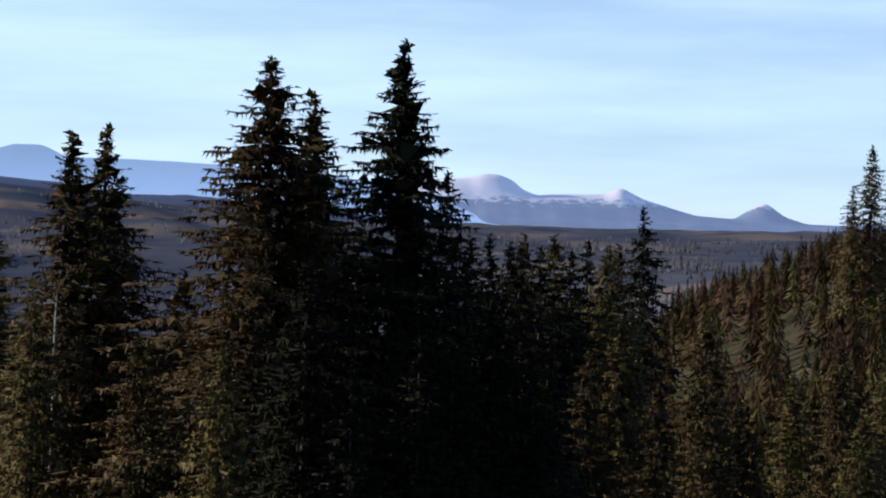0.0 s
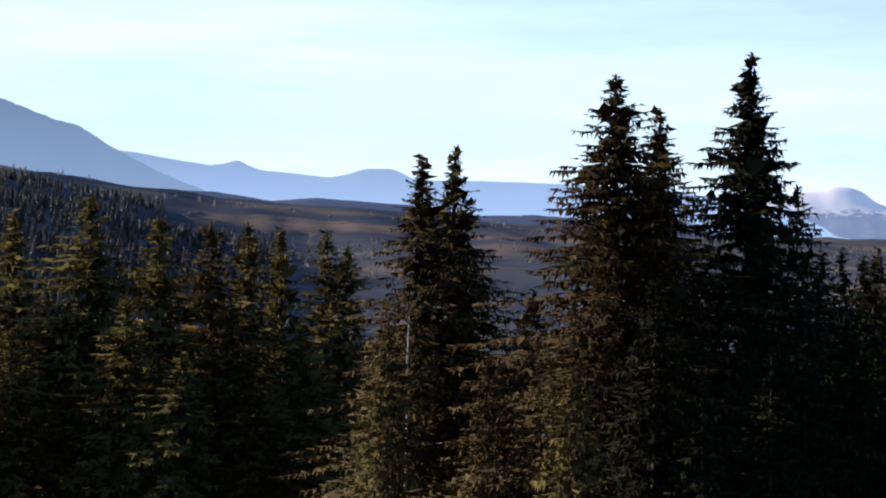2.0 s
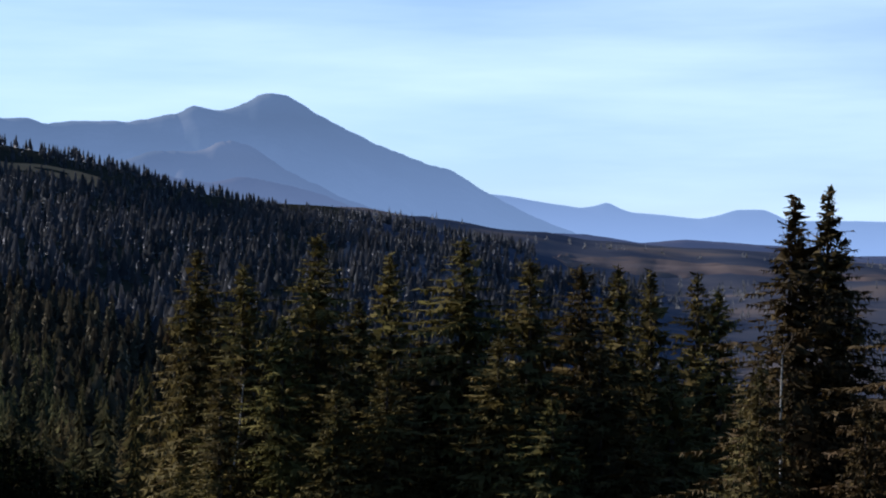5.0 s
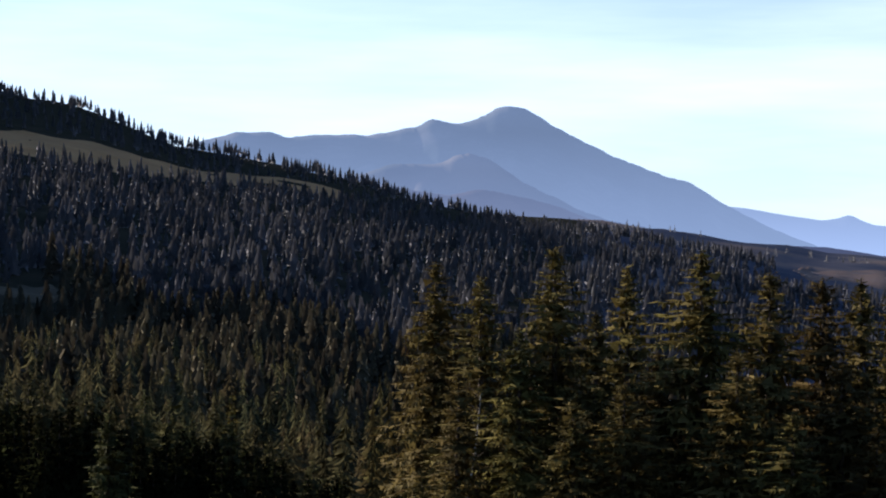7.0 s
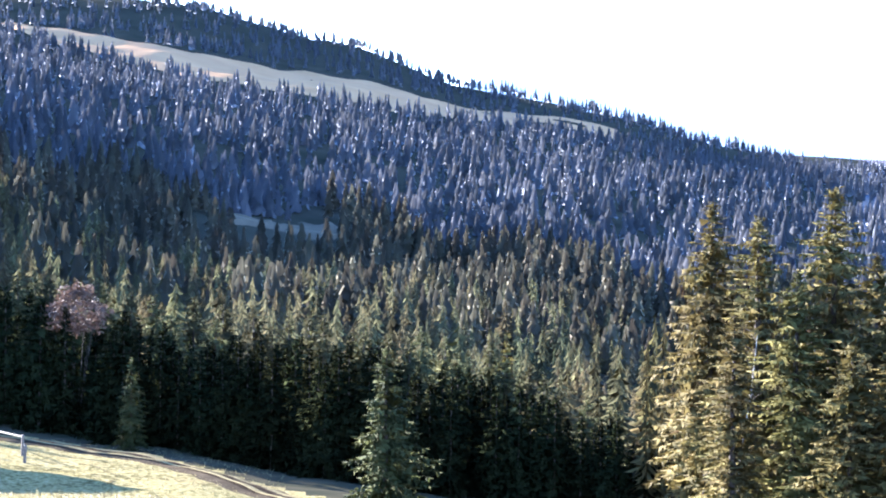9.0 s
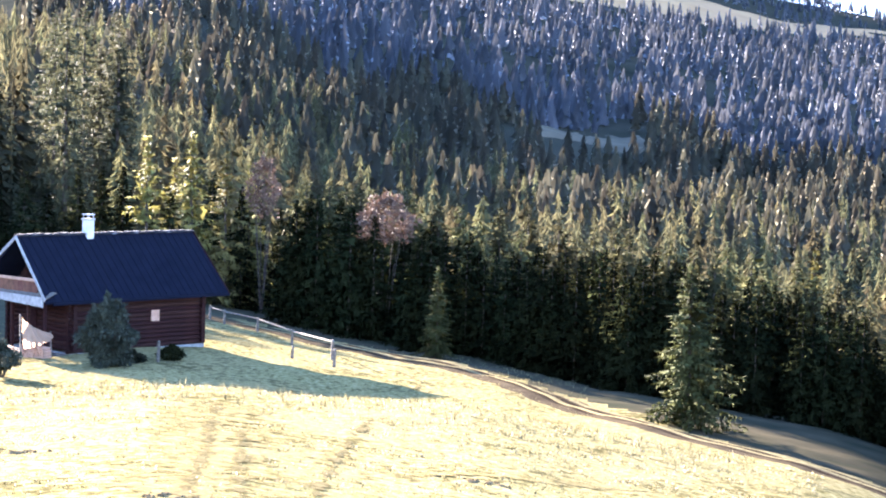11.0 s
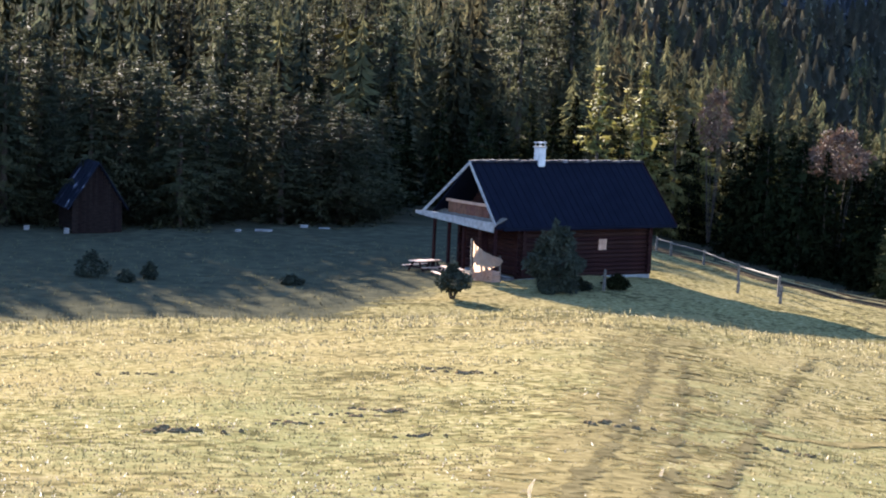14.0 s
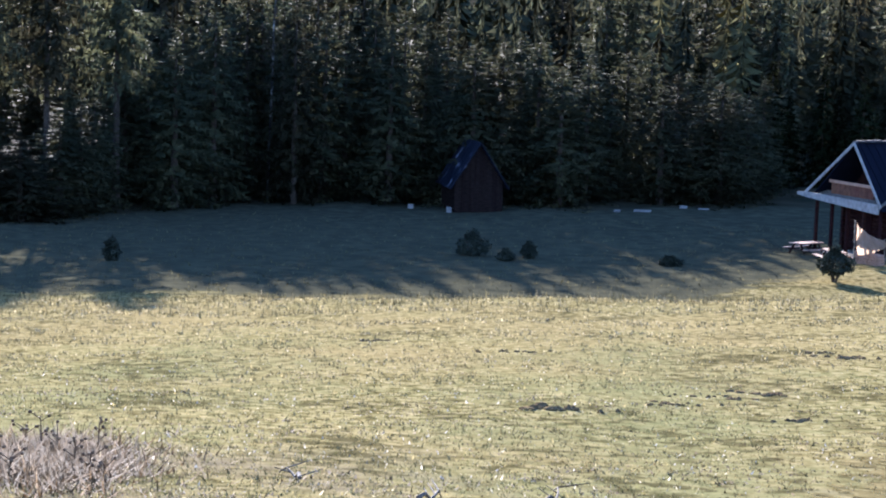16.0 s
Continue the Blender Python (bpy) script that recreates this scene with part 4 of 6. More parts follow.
forest("slope_forest", "brown-green spruce wood on the near slope", az[fine], r[fine], hts[fine], wid[fine], NEEDLE_MID, 24, tiers=22, blades=11, fat=0.4)
for k in np.flatnonzero(old)[::2]:
    plant("mature", az[k], r[k], height=float(hts[k]), width=rng.uniform(1.0, 1.3) * 20 / float(hts[k]), turn=az[k] * 77)
fine |= old
forest("slope_forest", "brown-green spruce wood higher on the slope", az[~fine], r[~fine], hts[~fine], wid[~fine], NEEDLE_MID, 34, tiers=13, blades=7, fat=0.5, loose=0.6)
# dark mature forest closing the hollow, and going on out of sight towards the sun
def shade_cap(x, y):
    """The height that a tree may have there so that its shadow ends where the sunlit meadow begins."""
    d = np.linspace(0, 160, 321)
    px = x[:, None] + sin(radians(SUN_AZ)) * d
    py = y[:, None] - cos(radians(SUN_AZ)) * d
    a = np.degrees(np.arctan2(-px, py))
    lit = np.hypot(px, py) < np.interp(a, [50, 55, 60, 65, 71, 76, 79, 84, 95, 110], [112, 104, 90, 79, 74, 76, 88, 91, 90, 80])
    hit = np.argmax(lit, 1)
    i = np.arange(len(x))
    top = ground_z(px[i, hit], py[i, hit]) + d[hit] * tan(radians(SUN_EL))
    return np.where(lit.any(1), top - ground_z(x, y), 40)


def forest_edge(a):
    return np.interp(a, [56, 60, 62, 64, 76, 79, 82, 90, 128], [139, 137, 132, 127, 125, 118, 112, 108, 108])


az, r, rng = scatter(1500, 58, 128, 110, 300, 25)
keep = (r > forest_edge(az) + 6) & (rng.uniform(0, 1, len(az)) < np.where((az > 61) & (az < 78) & (r > 150), 0.45, 0.8))
az, r = az[keep], r[keep]
x, y = -np.sin(np.radians(az)) * r, np.cos(np.radians(az)) * r
hts = np.minimum(rng.uniform(18, 27, len(az)), shade_cap(x, y) * rng.uniform(0.75, 1.06, len(az)))
hts = np.where(az < 69.5, np.minimum(hts, (EYE + r * tan(radians(2.2)) - ground_z(x, y)) * rng.uniform(0.85, 1.0, len(az))), hts)
wid = hts * rng.uniform(0.13, 0.19, len(az))
near = (r < 180) & (az < 90)
forest("mature_forest", "dark mature spruces at the edge of the hollow", az[near], r[near], hts[near], wid[near], NEEDLE_DEEP, 26, tiers=32, blades=14, fat=0.28, loose=1.0, core=0.3)
seen = ~near & (az < 86)
forest("mature_forest", "dark mature spruce forest behind the hollow", az[seen], r[seen], hts[seen], wid[seen], NEEDLE_DEEP, 36, tiers=20, blades=10, fat=0.35, loose=0.9, core=0.2)
seen |= near
forest("mature_forest", "dark mature spruce forest towards the sun", az[~seen], r[~seen], hts[~seen], wid[~seen], NEEDLE_DEEP, 37, tiers=8, blades=6)
edge_rng = random.Random(12)
for k in range(64):
    a = 60.6 + k * 0.37 + edge_rng.uniform(-0.15, 0.15)
    rr = float(forest_edge(a)) + edge_rng.choice((0, 3, 7, 12)) + edge_rng.uniform(-1, 1)
    x, y = polar(a, rr)
    h = min(edge_rng.uniform(17, 23), float(shade_cap(np.array([x]), np.array([y]))[0]) * edge_rng.uniform(0.8, 1.02))
    plant("mature", a, rr, height=h, width=edge_rng.uniform(0.85, 1.2) * 20 / h, turn=edge_rng.uniform(0, 360))
# three that stand clear of the rest, with bare lower trunks
for a, rr, h in ((79.6, 121, 18.4), (81.6, 119, 18.2), (83.4, 118, 18.6)):
    plant("bare_stemmed", a, rr, height=h, turn=a * 40)
# thick growth between and behind the slender spruces
az, r, rng = scatter(95, 11.5, 30.5, 94, 116, 81)
hts = EYE + r * np.tan(np.radians(np.interp(az, [11, 13, 30], [-2.6, -2.0, -2.2]) + rng.uniform(-1.6, 0.7, len(az)))) - ground_z(-np.sin(np.radians(az)) * r, np.cos(np.radians(az)) * r)
forest("valley_forest", "dark spruces crowding behind the slender row", az, r, hts, hts * rng.uniform(0.12, 0.16, len(az)), NEEDLE_VALLEY, 82, tiers=26, blades=8)
# valley woods below and to the right
az, r, rng = scatter(1750, -20, 29.5, 110, 620, 27)
keep = ~open_land(az, r) & (r > np.interp(az, [-20, -5, 5, 20, 34], [105, 130, 120, 112, 120]))
az, r = az[keep], r[keep]
hts = np.where((az < 0) & (r > 230), rng.uniform(8, 12, len(az)), rng.uniform(10, 18, len(az)))
wid = hts * rng.uniform(0.19, 0.26, len(az))
fine = r < 230
forest("valley_forest", "brown-green spruce wood on the falling slope", az[fine], r[fine], hts[fine], wid[fine], NEEDLE_VALLEY, 28, tiers=14, blades=8)
forest("valley_forest", "spruce woods in the valley", az[~fine], r[~fine], hts[~fine], wid[~fine], NEEDLE_VALLEY, 38, tiers=7, blades=6)
az, r, rng = scatter(620, -20, 2, 125, 520, 63)
keep = ~open_land(az, r)
az, r = az[keep], r[keep]
hts = rng.uniform(9, 13, len(az))
bare = (az < -5.5) & (r > 290) & (rng.uniform(0, 1, len(az)) < 0.35)
forest("bare_wood", "russet leafless trees on the far side of the dip", az[bare], r[bare], hts[bare] * 0.8, hts[bare] * 0.3, RUSSET, 65, tiers=9, blades=7, taper=0.45, loose=0.9)
az, r, hts = az[~bare], r[~bare], hts[~bare]
forest("valley_forest", "thick brown-green spruces on the far side of the dip", az, r, hts, hts * rng.uniform(0.24, 0.32, len(az)), NEEDLE_VALLEY, 64, tiers=10, blades=7)
az, r, rng = scatter(2600, -20, 24, 600, 2300, 29)
keep = ~open_land(az, r) & (wave(-np.sin(np.radians(az)) * r, np.cos(np.radians(az)) * r, 500, 5) > -0.05)
az, r = az[keep], r[keep]
hts = rng.uniform(6, 11, len(az))
forest("far_forest", "distant patches of dark wood among fields", az, r, hts, hts * rng.uniform(0.3, 0.45, len(az)), NEEDLE_HAZED, 30, tiers=3, blades=5)

# young spruces beyond the track
hedge_rng = random.Random(5)
for k in range(86):
    a = 30.0 + k * 0.235 + hedge_rng.uniform(-0.1, 0.1)
    rr = np.interp(a, [30, 36, 40, 43, 46, 50], [100, 104, 106, 116, 122, 130]) + hedge_rng.choice((0, 0, 5, 10)) + hedge_rng.uniform(-1, 1)
    top = np.interp(a, [29, 31.4, 34.4, 37.8, 40.3, 44, 47.3, 50], [-6.4, -5.2, -4.0, -3.2, -2.9, -2.6, -1.9, -1.5]) + hedge_rng.uniform(-1.25, -0.3)
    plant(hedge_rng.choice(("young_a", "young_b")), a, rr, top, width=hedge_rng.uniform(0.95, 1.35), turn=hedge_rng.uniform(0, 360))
# lighter second row, added so its tops stand in for sunlight on the edge
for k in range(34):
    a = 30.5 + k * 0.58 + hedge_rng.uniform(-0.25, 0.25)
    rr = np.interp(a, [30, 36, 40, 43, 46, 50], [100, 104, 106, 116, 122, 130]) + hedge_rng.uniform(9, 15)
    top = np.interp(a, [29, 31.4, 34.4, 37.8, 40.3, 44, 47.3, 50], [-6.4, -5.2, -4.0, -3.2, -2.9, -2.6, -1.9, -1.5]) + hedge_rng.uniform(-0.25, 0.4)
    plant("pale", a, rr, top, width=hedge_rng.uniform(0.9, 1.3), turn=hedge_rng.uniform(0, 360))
for k in range(24):
    a = 49.5 + k * 0.68 + hedge_rng.uniform(-0.15, 0.15)
    rr = np.interp(a, [49, 56, 66], [134, 142, 150]) + hedge_rng.uniform(-3, 9)
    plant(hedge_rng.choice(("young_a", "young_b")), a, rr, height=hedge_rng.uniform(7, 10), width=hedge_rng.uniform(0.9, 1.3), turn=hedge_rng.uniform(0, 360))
for a, rr, h in ((54.2, 138, 11.5), (52.9, 139, 12), (51.9, 138, 11), (51.2, 140, 10.5), (53.4, 141, 10)):
    plant("larch", a, rr, height=h, width=1.3, turn=a * 50)
plant("larch", 34.5, 112, -3.2, width=1.1, turn=30)
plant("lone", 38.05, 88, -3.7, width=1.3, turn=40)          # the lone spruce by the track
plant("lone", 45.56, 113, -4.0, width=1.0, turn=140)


# ---------------------------------------------------------------- cabin
LOGS = material("red_brown_logs", ((0.3, (0.014, 0.006, 0.006)), (0.7, (0.034, 0.013, 0.011))), scale=3, rough=0.85, bump=0.3, rand=0.25, spec=0.08, stretch_to=(0.3, 1, 4))
ROOF = material("dark_roof_sheet", ((0.3, (0.0045, 0.006, 0.012)), (0.7, (0.0075, 0.0095, 0.018))), scale=1.5, rough=0.9, rand=0.12, spec=0.03, big=(0.4, (0.0065, 0.008, 0.015), 0.6))
WHITE = material("weathered_white_boards", ((0.3, (0.20, 0.19, 0.18)), (0.7, (0.36, 0.345, 0.325))), scale=4, rough=0.75)
REDWOOD = material("red_stained_boards", ((0.3, (0.09, 0.036, 0.022)), (0.7, (0.17, 0.072, 0.044))), scale=4, rough=0.8, rand=0.2)
PALEWOOD = material("pale_pine", ((0.3, (0.36, 0.20, 0.13)), (0.7, (0.52, 0.32, 0.22))), scale=4, rough=0.75)
GREYWOOD = material("grey_weathered_wood", ((0.3, (0.075, 0.062, 0.05)), (0.7, (0.18, 0.155, 0.125))), scale=7, rough=0.9, bump=0.3)
PLASTER = material("white_plaster", ((0.3, (0.40, 0.39, 0.38)), (0.7, (0.58, 0.57, 0.55))), scale=3, rough=0.85, bump=0.2)
STONE = material("field_stone", ((0.3, (0.18, 0.17, 0.16)), (0.7, (0.36, 0.34, 0.31))), scale=2, rough=0.95, bump=0.5)
GLASS = material("window_glass", ((0.3, (0.02, 0.025, 0.03)), (0.7, (0.04, 0.05, 0.06))), scale=1, rough=0.08, spec=0.6)
CANVAS = material("pale_canvas", ((0.3, (0.36, 0.25, 0.17)), (0.7, (0.48, 0.35, 0.25))), scale=1.5, rough=0.9, spec=0.05, through_light=0.6)
METAL = material("dull_metal", ((0.3, (0.25, 0.26, 0.27)), (0.7, (0.4, 0.41, 0.42))), scale=4, rough=0.45, metal=0.8)

RIDGETILE = material("ridge_tiles", ((0.52, (0.008, 0.01, 0.016)), (0.64, (0.02, 0.022, 0.03)), (0.74, (0.16, 0.16, 0.17))), scale=1.4, rough=0.7)

CAB_N, CAB_F = Vector((*polar(57.93, 101.5), 0)), Vector((*polar(52.86, 108.7), 0))
CAB_Z = gz(*polar(53.5, 106)) - 0.1
CAB_X = (CAB_F - CAB_N).normalized()
CAB_M = Matrix.Translation(((CAB_N.x + CAB_F.x) / 2, (CAB_N.y + CAB_F.y) / 2, CAB_Z)) @ Matrix.Rotation(atan2(CAB_X.y, CAB_X.x), 4, "Z")
HALF, RIDGE, EAVE, REACH = (CAB_F - CAB_N).length / 2, 6.1, 2.95, 3.15
WALL_X, WALL_Y = HALF - 1.6, 2.65


def cabin():
    ob = new("cabin")
    ob.matrix_world = CAB_M
    tagged(ob, "dark red-brown log cabin with steep dark roof", "house")
    bm = bmesh.new()
    for sx in (-1, 1):
        box(bm, (0.4, WALL_Y * 2 + 0.3, 1.2), (sx * WALL_X, 0, -0.35))
    for sy in (-1, 1):
        box(bm, (WALL_X * 2 + 0.3, 0.4, 1.2), (0, sy * WALL_Y, -0.35))
    part("foundation", bm, STONE, ob, "rough stone foundation")
    # log walls: rounded logs laid course on course, crossing at the corners
    bm0 = bmesh.new()
    pole(bm0, (-WALL_X - 0.3, 0, 0), (WALL_X + 0.3, 0, 0), 0.13, 0.13, 10)
    long_log = bpy.data.meshes.new("log")
    bm0.to_mesh(long_log)
    bm0.free()
    bm0 = bmesh.new()
    pole(bm0, (0, -WALL_Y - 0.3, 0), (0, WALL_Y + 0.3, 0), 0.13, 0.13, 10)
    short_log = bpy.data.meshes.new("log")
    bm0.to_mesh(short_log)
    bm0.free()
    for me in (long_log, short_log):
        me.materials.append(LOGS)
    walls = {}
    for key in ("wall_front", "wall_back", "wall_gable", "wall_end"):
        w = new(key)
        w.parent = ob
        walls[key] = w
    for c in range(12):
        z = 0.36 + c * 0.235
        for key, sy in (("wall_front", -1), ("wall_back", 1)):
            lg = new("log", long_log)
            lg.parent, lg.location = walls[key], (0, sy * WALL_Y, z)
        for key, sx in (("wall_gable", -1), ("wall_end", 1)):
            lg = new("log", short_log)
            lg.parent, lg.location = walls[key], (sx * WALL_X, 0, z + 0.117)
    # boarded gables
    for sx, nm in ((-1, "gable"), (1, "gable")):
        gab = new(nm)
        gab.parent = ob
        n = 26
        for k in range(n):
            y = -WALL_Y + (k + 0.5) * 2 * WALL_Y / n
            top = RIDGE - 0.2 - abs(y) * (RIDGE - EAVE) / REACH
            if top > 2.95:
                bm = bmesh.new()
                box(bm, (0.05 + 0.012 * (k % 2), 2 * WALL_Y / n - 0.015, top - 2.9), (sx * (WALL_X - 0.02), y, (top + 2.9) / 2))
                part("board", bm, LOGS, gab)
    # two roof slopes of standing-seam sheet
    run, rise = REACH, RIDGE - EAVE
    slope_len = sqrt(run * run + rise * rise)
    ang = atan2(rise, run)
    for sy in (-1, 1):
        slope = new("roof_slope")
        slope.parent = ob
        bm = bmesh.new()
        rot = Matrix.Rotation(sy * -ang, 3, "X")
        # the gable edge is raked: the eaves stand farther out than the ridge
        slab = []
        for lift in (-0.05, 0.05):
            for xx, yy, zz in ((-HALF, 0, RIDGE), (HALF, 0, RIDGE), (HALF, run, EAVE), (-HALF - 0.45, run, EAVE)):
                slab.append(bm.verts.new((xx, sy * yy, zz + lift)))
        for f in ((0, 1, 2, 3), (7, 6, 5, 4), (0, 4, 5, 1), (1, 5, 6, 2), (2, 6, 7, 3), (3, 7, 4, 0)):
            bm.faces.new([slab[v] for v in f])
        bmesh.ops.recalc_face_normals(bm, faces=bm.faces)
        part("roof_deck", bm, ROOF, slope)
        seam = bpy.data.meshes.new("seam")
        bm = bmesh.new()
        box(bm, (0.035, slope_len, 0.025), (0, 0, 0.06), None)
        bm.to_mesh(seam)
        bm.free()
        seam.materials.append(ROOF)
        n = 26
        for k in range(n):
            s = new("seam", seam)
            s.parent = slope
            s.matrix_basis = Matrix.Translation((-HALF + (k + 0.5) * 2 * HALF / n, sy * run / 2, (RIDGE + EAVE) / 2)) @ rot.to_4x4()
        bm = bmesh.new()
        beam(bm, (-HALF, sy * (REACH + 0.06), EAVE - 0.06), (HALF, sy * (REACH + 0.06), EAVE - 0.06), 0.12, 0.12)
        part("gutter", bm, ROOF, slope)
    bm = bmesh.new()
    beam(bm, (-HALF - 0.02, 0, RIDGE + 0.09), (HALF + 0.02, 0, RIDGE + 0.09), 0.3, 0.08)
    for k in range(22):
        box(bm, (0.42, 0.34, 0.05), (-HALF + 0.3 + k * (2 * HALF - 0.6) / 21, 0, RIDGE + 0.14 + 0.012 * (k % 3)))
    part("ridge_cap", bm, RIDGETILE, ob, "dark ridge tiles")
    for sx in (-1, 1):
        for sy in (-1, 1):
            bm = bmesh.new()
            far_out = 0.5 if sx < 0 else 0.03
            reach = 3.75 if (sx < 0 and sy > 0) else REACH + 0.05
            foot = EAVE + (0.15 if sx < 0 else -0.05)
            beam(bm, (sx * (HALF + 0.05), 0, RIDGE + 0.02), (sx * (HALF + far_out), sy * reach, foot), 0.05, 0.15)
            part("barge_board", bm, WHITE if sx < 0 else LOGS, ob, "white barge board" if sx < 0 else "dark barge board")
    # narrow pent roof across the gable with a pale fascia, and a balcony beam over it
    rot = Matrix.Rotation(radians(-24), 3, "Y")
    plank = 2 * REACH / 14
    for k in range(14):
        bm = bmesh.new()
        box(bm, (0.8, plank - 0.02, 0.05), (-HALF - 0.1, -REACH + (k + 0.5) * plank, EAVE + 0.34 + 0.01 * (k % 2)), rot)
        part("pent_board", bm, GREYWOOD, ob)
    # the fascia narrows towards its far tip
    bm = bmesh.new()
    ring = []
    for yy, lo, hi in ((-REACH + 0.1, EAVE - 0.2, EAVE + 0.3), (3.0, EAVE + 0.05, EAVE + 0.36), (4.2, EAVE + 0.14, EAVE + 0.3)):
        ring.append([bm.verts.new((-HALF - 0.52 + dx, yy, zz)) for dx, zz in ((-0.035, lo), (0.035, lo), (0.035, hi), (-0.035, hi))])
    for a_, b_ in zip(ring, ring[1:]):
        for k in range(4):
            bm.faces.new((a_[k], a_[(k + 1) % 4], b_[(k + 1) % 4], b_[k]))
    bm.faces.new(ring[0][::-1])
    bm.faces.new(ring[-1])
    bmesh.ops.recalc_face_normals(bm, faces=bm.faces)
    part("fascia", bm, WHITE, ob, "broad white fascia board")
    for k in range(9):
        bm = bmesh.new()
        box(bm, (0.05, 0.4, 0.62), (-HALF + 0.02 + 0.01 * (k % 2), -1.66 + k * 0.415, EAVE + 0.68))
        part("balcony_board", bm, REDWOOD, ob)
    bm = bmesh.new()
    box(bm, (0.12, 4.0, 0.14), (-HALF - 0.02, 0, EAVE + 1.06))
    part("balcony_rail", bm, PALEWOOD, ob, "pale balcony rail")
    bm = bmesh.new()
    box(bm, (0.1, 4.6, 0.12), (-HALF - 0.02, 0, EAVE + 0.3))
    part("balcony_beam", bm, REDWOOD, ob, "reddish balcony beam")
    for k in range(5):
        bm = bmesh.new()
        y = -2.8 + k * 1.4
        beam(bm, (-HALF - 0.2, y, -0.3), (-HALF - 0.2, y, EAVE), 0.15, 0.15)
        part("porch_post", bm, LOGS, ob)
    bm = bmesh.new()
    for k in range(9):
        box(bm, (0.2, 6.0, 0.06), (-HALF - 0.7 + k * 0.22, 0, 0.2))
    part("porch_deck", bm, GREYWOOD, ob, "weathered plank porch floor")
    # chimney
    ch = new("chimney")
    ch.parent, ch.location = ob, (-HALF + 4.55, 0.0, RIDGE)
    bm = bmesh.new()
    box(bm, (0.44, 0.44, 1.6), (0, 0, 0.05))
    part("stack", bm, PLASTER, ch, "white plastered chimney stack")
    bm = bmesh.new()
    box(bm, (0.54, 0.54, 0.08), (0, 0, 0.88))
    part("collar", bm, STONE, ch)
    bm = bmesh.new()
    for sx in (-1, 1):
        for sy in (-1, 1):
            box(bm, (0.04, 0.04, 0.2), (sx * 0.18, sy * 0.18, 1.0))
    box(bm, (0.5, 0.5, 0.05), (0, 0, 1.12))
    part("cowl", bm, METAL, ch)
    # small window in the long wall, door and window on the gable
    for x, w, h, zc in ((1.05, 0.36, 0.42, 1.95), (-2.6, 0.8, 0.8, 1.7)):
        win = new("window")
        win.parent, win.location = ob, (x, -WALL_Y - 0.14, zc)
        bm = bmesh.new()
        for sx in (-1, 1):
            box(bm, (0.08, 0.08, h + 0.16), (sx * (w / 2 + 0.04), 0, 0))
        for sz in (-1, 1):
            box(bm, (w, 0.08, 0.08), (0, 0, sz * (h / 2 + 0.04)))
        box(bm, (0.04, 0.06, h), (0, 0, 0))
        part("window_frame", bm, PALEWOOD if x > 0 else LOGS, win)
        bm = bmesh.new()
        box(bm, (w, 0.02, h), (0, 0.01, 0))
        part("pane", bm, GLASS if x < 0 else PALEWOOD, win, "" if x < 0 else "pale closed shutter")
    dr = new("door")
    dr.parent, dr.location = ob, (-WALL_X - 0.15, 0.6, 1.3)
    bm = bmesh.new()
    for k in range(5):
        box(bm, (0.05, 0.17, 2.0), (0, -0.36 + k * 0.18, 0))
    part("door_boards", bm, LOGS, dr)
    bm = bmesh.new()
    pole(bm, (-0.04, 0.3, 0), (-0.14, 0.3, 0), 0.025, 0.025)
    part("door_handle", bm, METAL, dr)


cabin()


# ---------------------------------------------------------------- fence, track, meadow
def fence(points):
    ob = new("fence")
    tagged(ob, "grey weathered post and rail fence beside the track", "fence")
    tops = []
    for a, r_, h in points:
        x, y = polar(a, r_)
        z = gz(x, y)
        bm = bmesh.new()
        pole(bm, (x, y, z - 0.3), (x + 0.03, y, z + h), 0.085, 0.07)
        part("post", bm, GREYWOOD, ob)
        tops.append(Vector((x, y, z + h - 0.12)))
    for a, b in zip(tops, tops[1:]):
        bm = bmesh.new()
        pole(bm, a + Vector((0.1, 0, 0)), b + Vector((0.1, 0, 0.02)), 0.048, 0.036)
        part("rail", bm, GREYWOOD, ob)


fence(((52.3, 124, 0.9), (51.87, 121.5, 0.9), (50.89, 118.5, 0.9), (49.86, 112.5, 0.95), (48.66, 103, 1.1)))


def stake(a, r_, h):
    x, y = polar(a, r_)
    z = gz(x, y)
    bm = bmesh.new()
    pole(bm, (x, y, z - 0.3), (x + 0.05, y + 0.02, z + h), 0.09, 0.075)
    top = bmesh.ops.create_cone(bm, cap_ends=True, segments=8, radius1=0.08, radius2=0.03, depth=0.1, matrix=Matrix.Translation((x + 0.05, y + 0.02, z + h + 0.04)))
    ob = part("fence_stake", bm, GREYWOOD)
    tagged(ob, "short grey wooden stake standing in grass", "stake", "stakes in the meadow")


for a, r_, h in ((53.8, 96, 1.0), (49.85, 103, 0.6), (48.6, 100, 0.9), ):
    stake(a, r_, h)

CROWN = material("pale_track_grass", ((0.3, (0.12, 0.098, 0.048)), (0.7, (0.22, 0.18, 0.09))), scale=3, rough=1.0, bump=0.5, spec=0.0)
TRACK = material("worn_track", ((0.3, (0.042, 0.032, 0.02)), (0.7, (0.085, 0.066, 0.04))), scale=1.2, rough=1.0, bump=0.6, detail=8, spec=0.0)
RUT = material("dark_rut", ((0.3, (0.018, 0.013, 0.009)), (0.7, (0.04, 0.03, 0.02))), scale=2.2, rough=1.0, bump=0.6, spec=0.0)


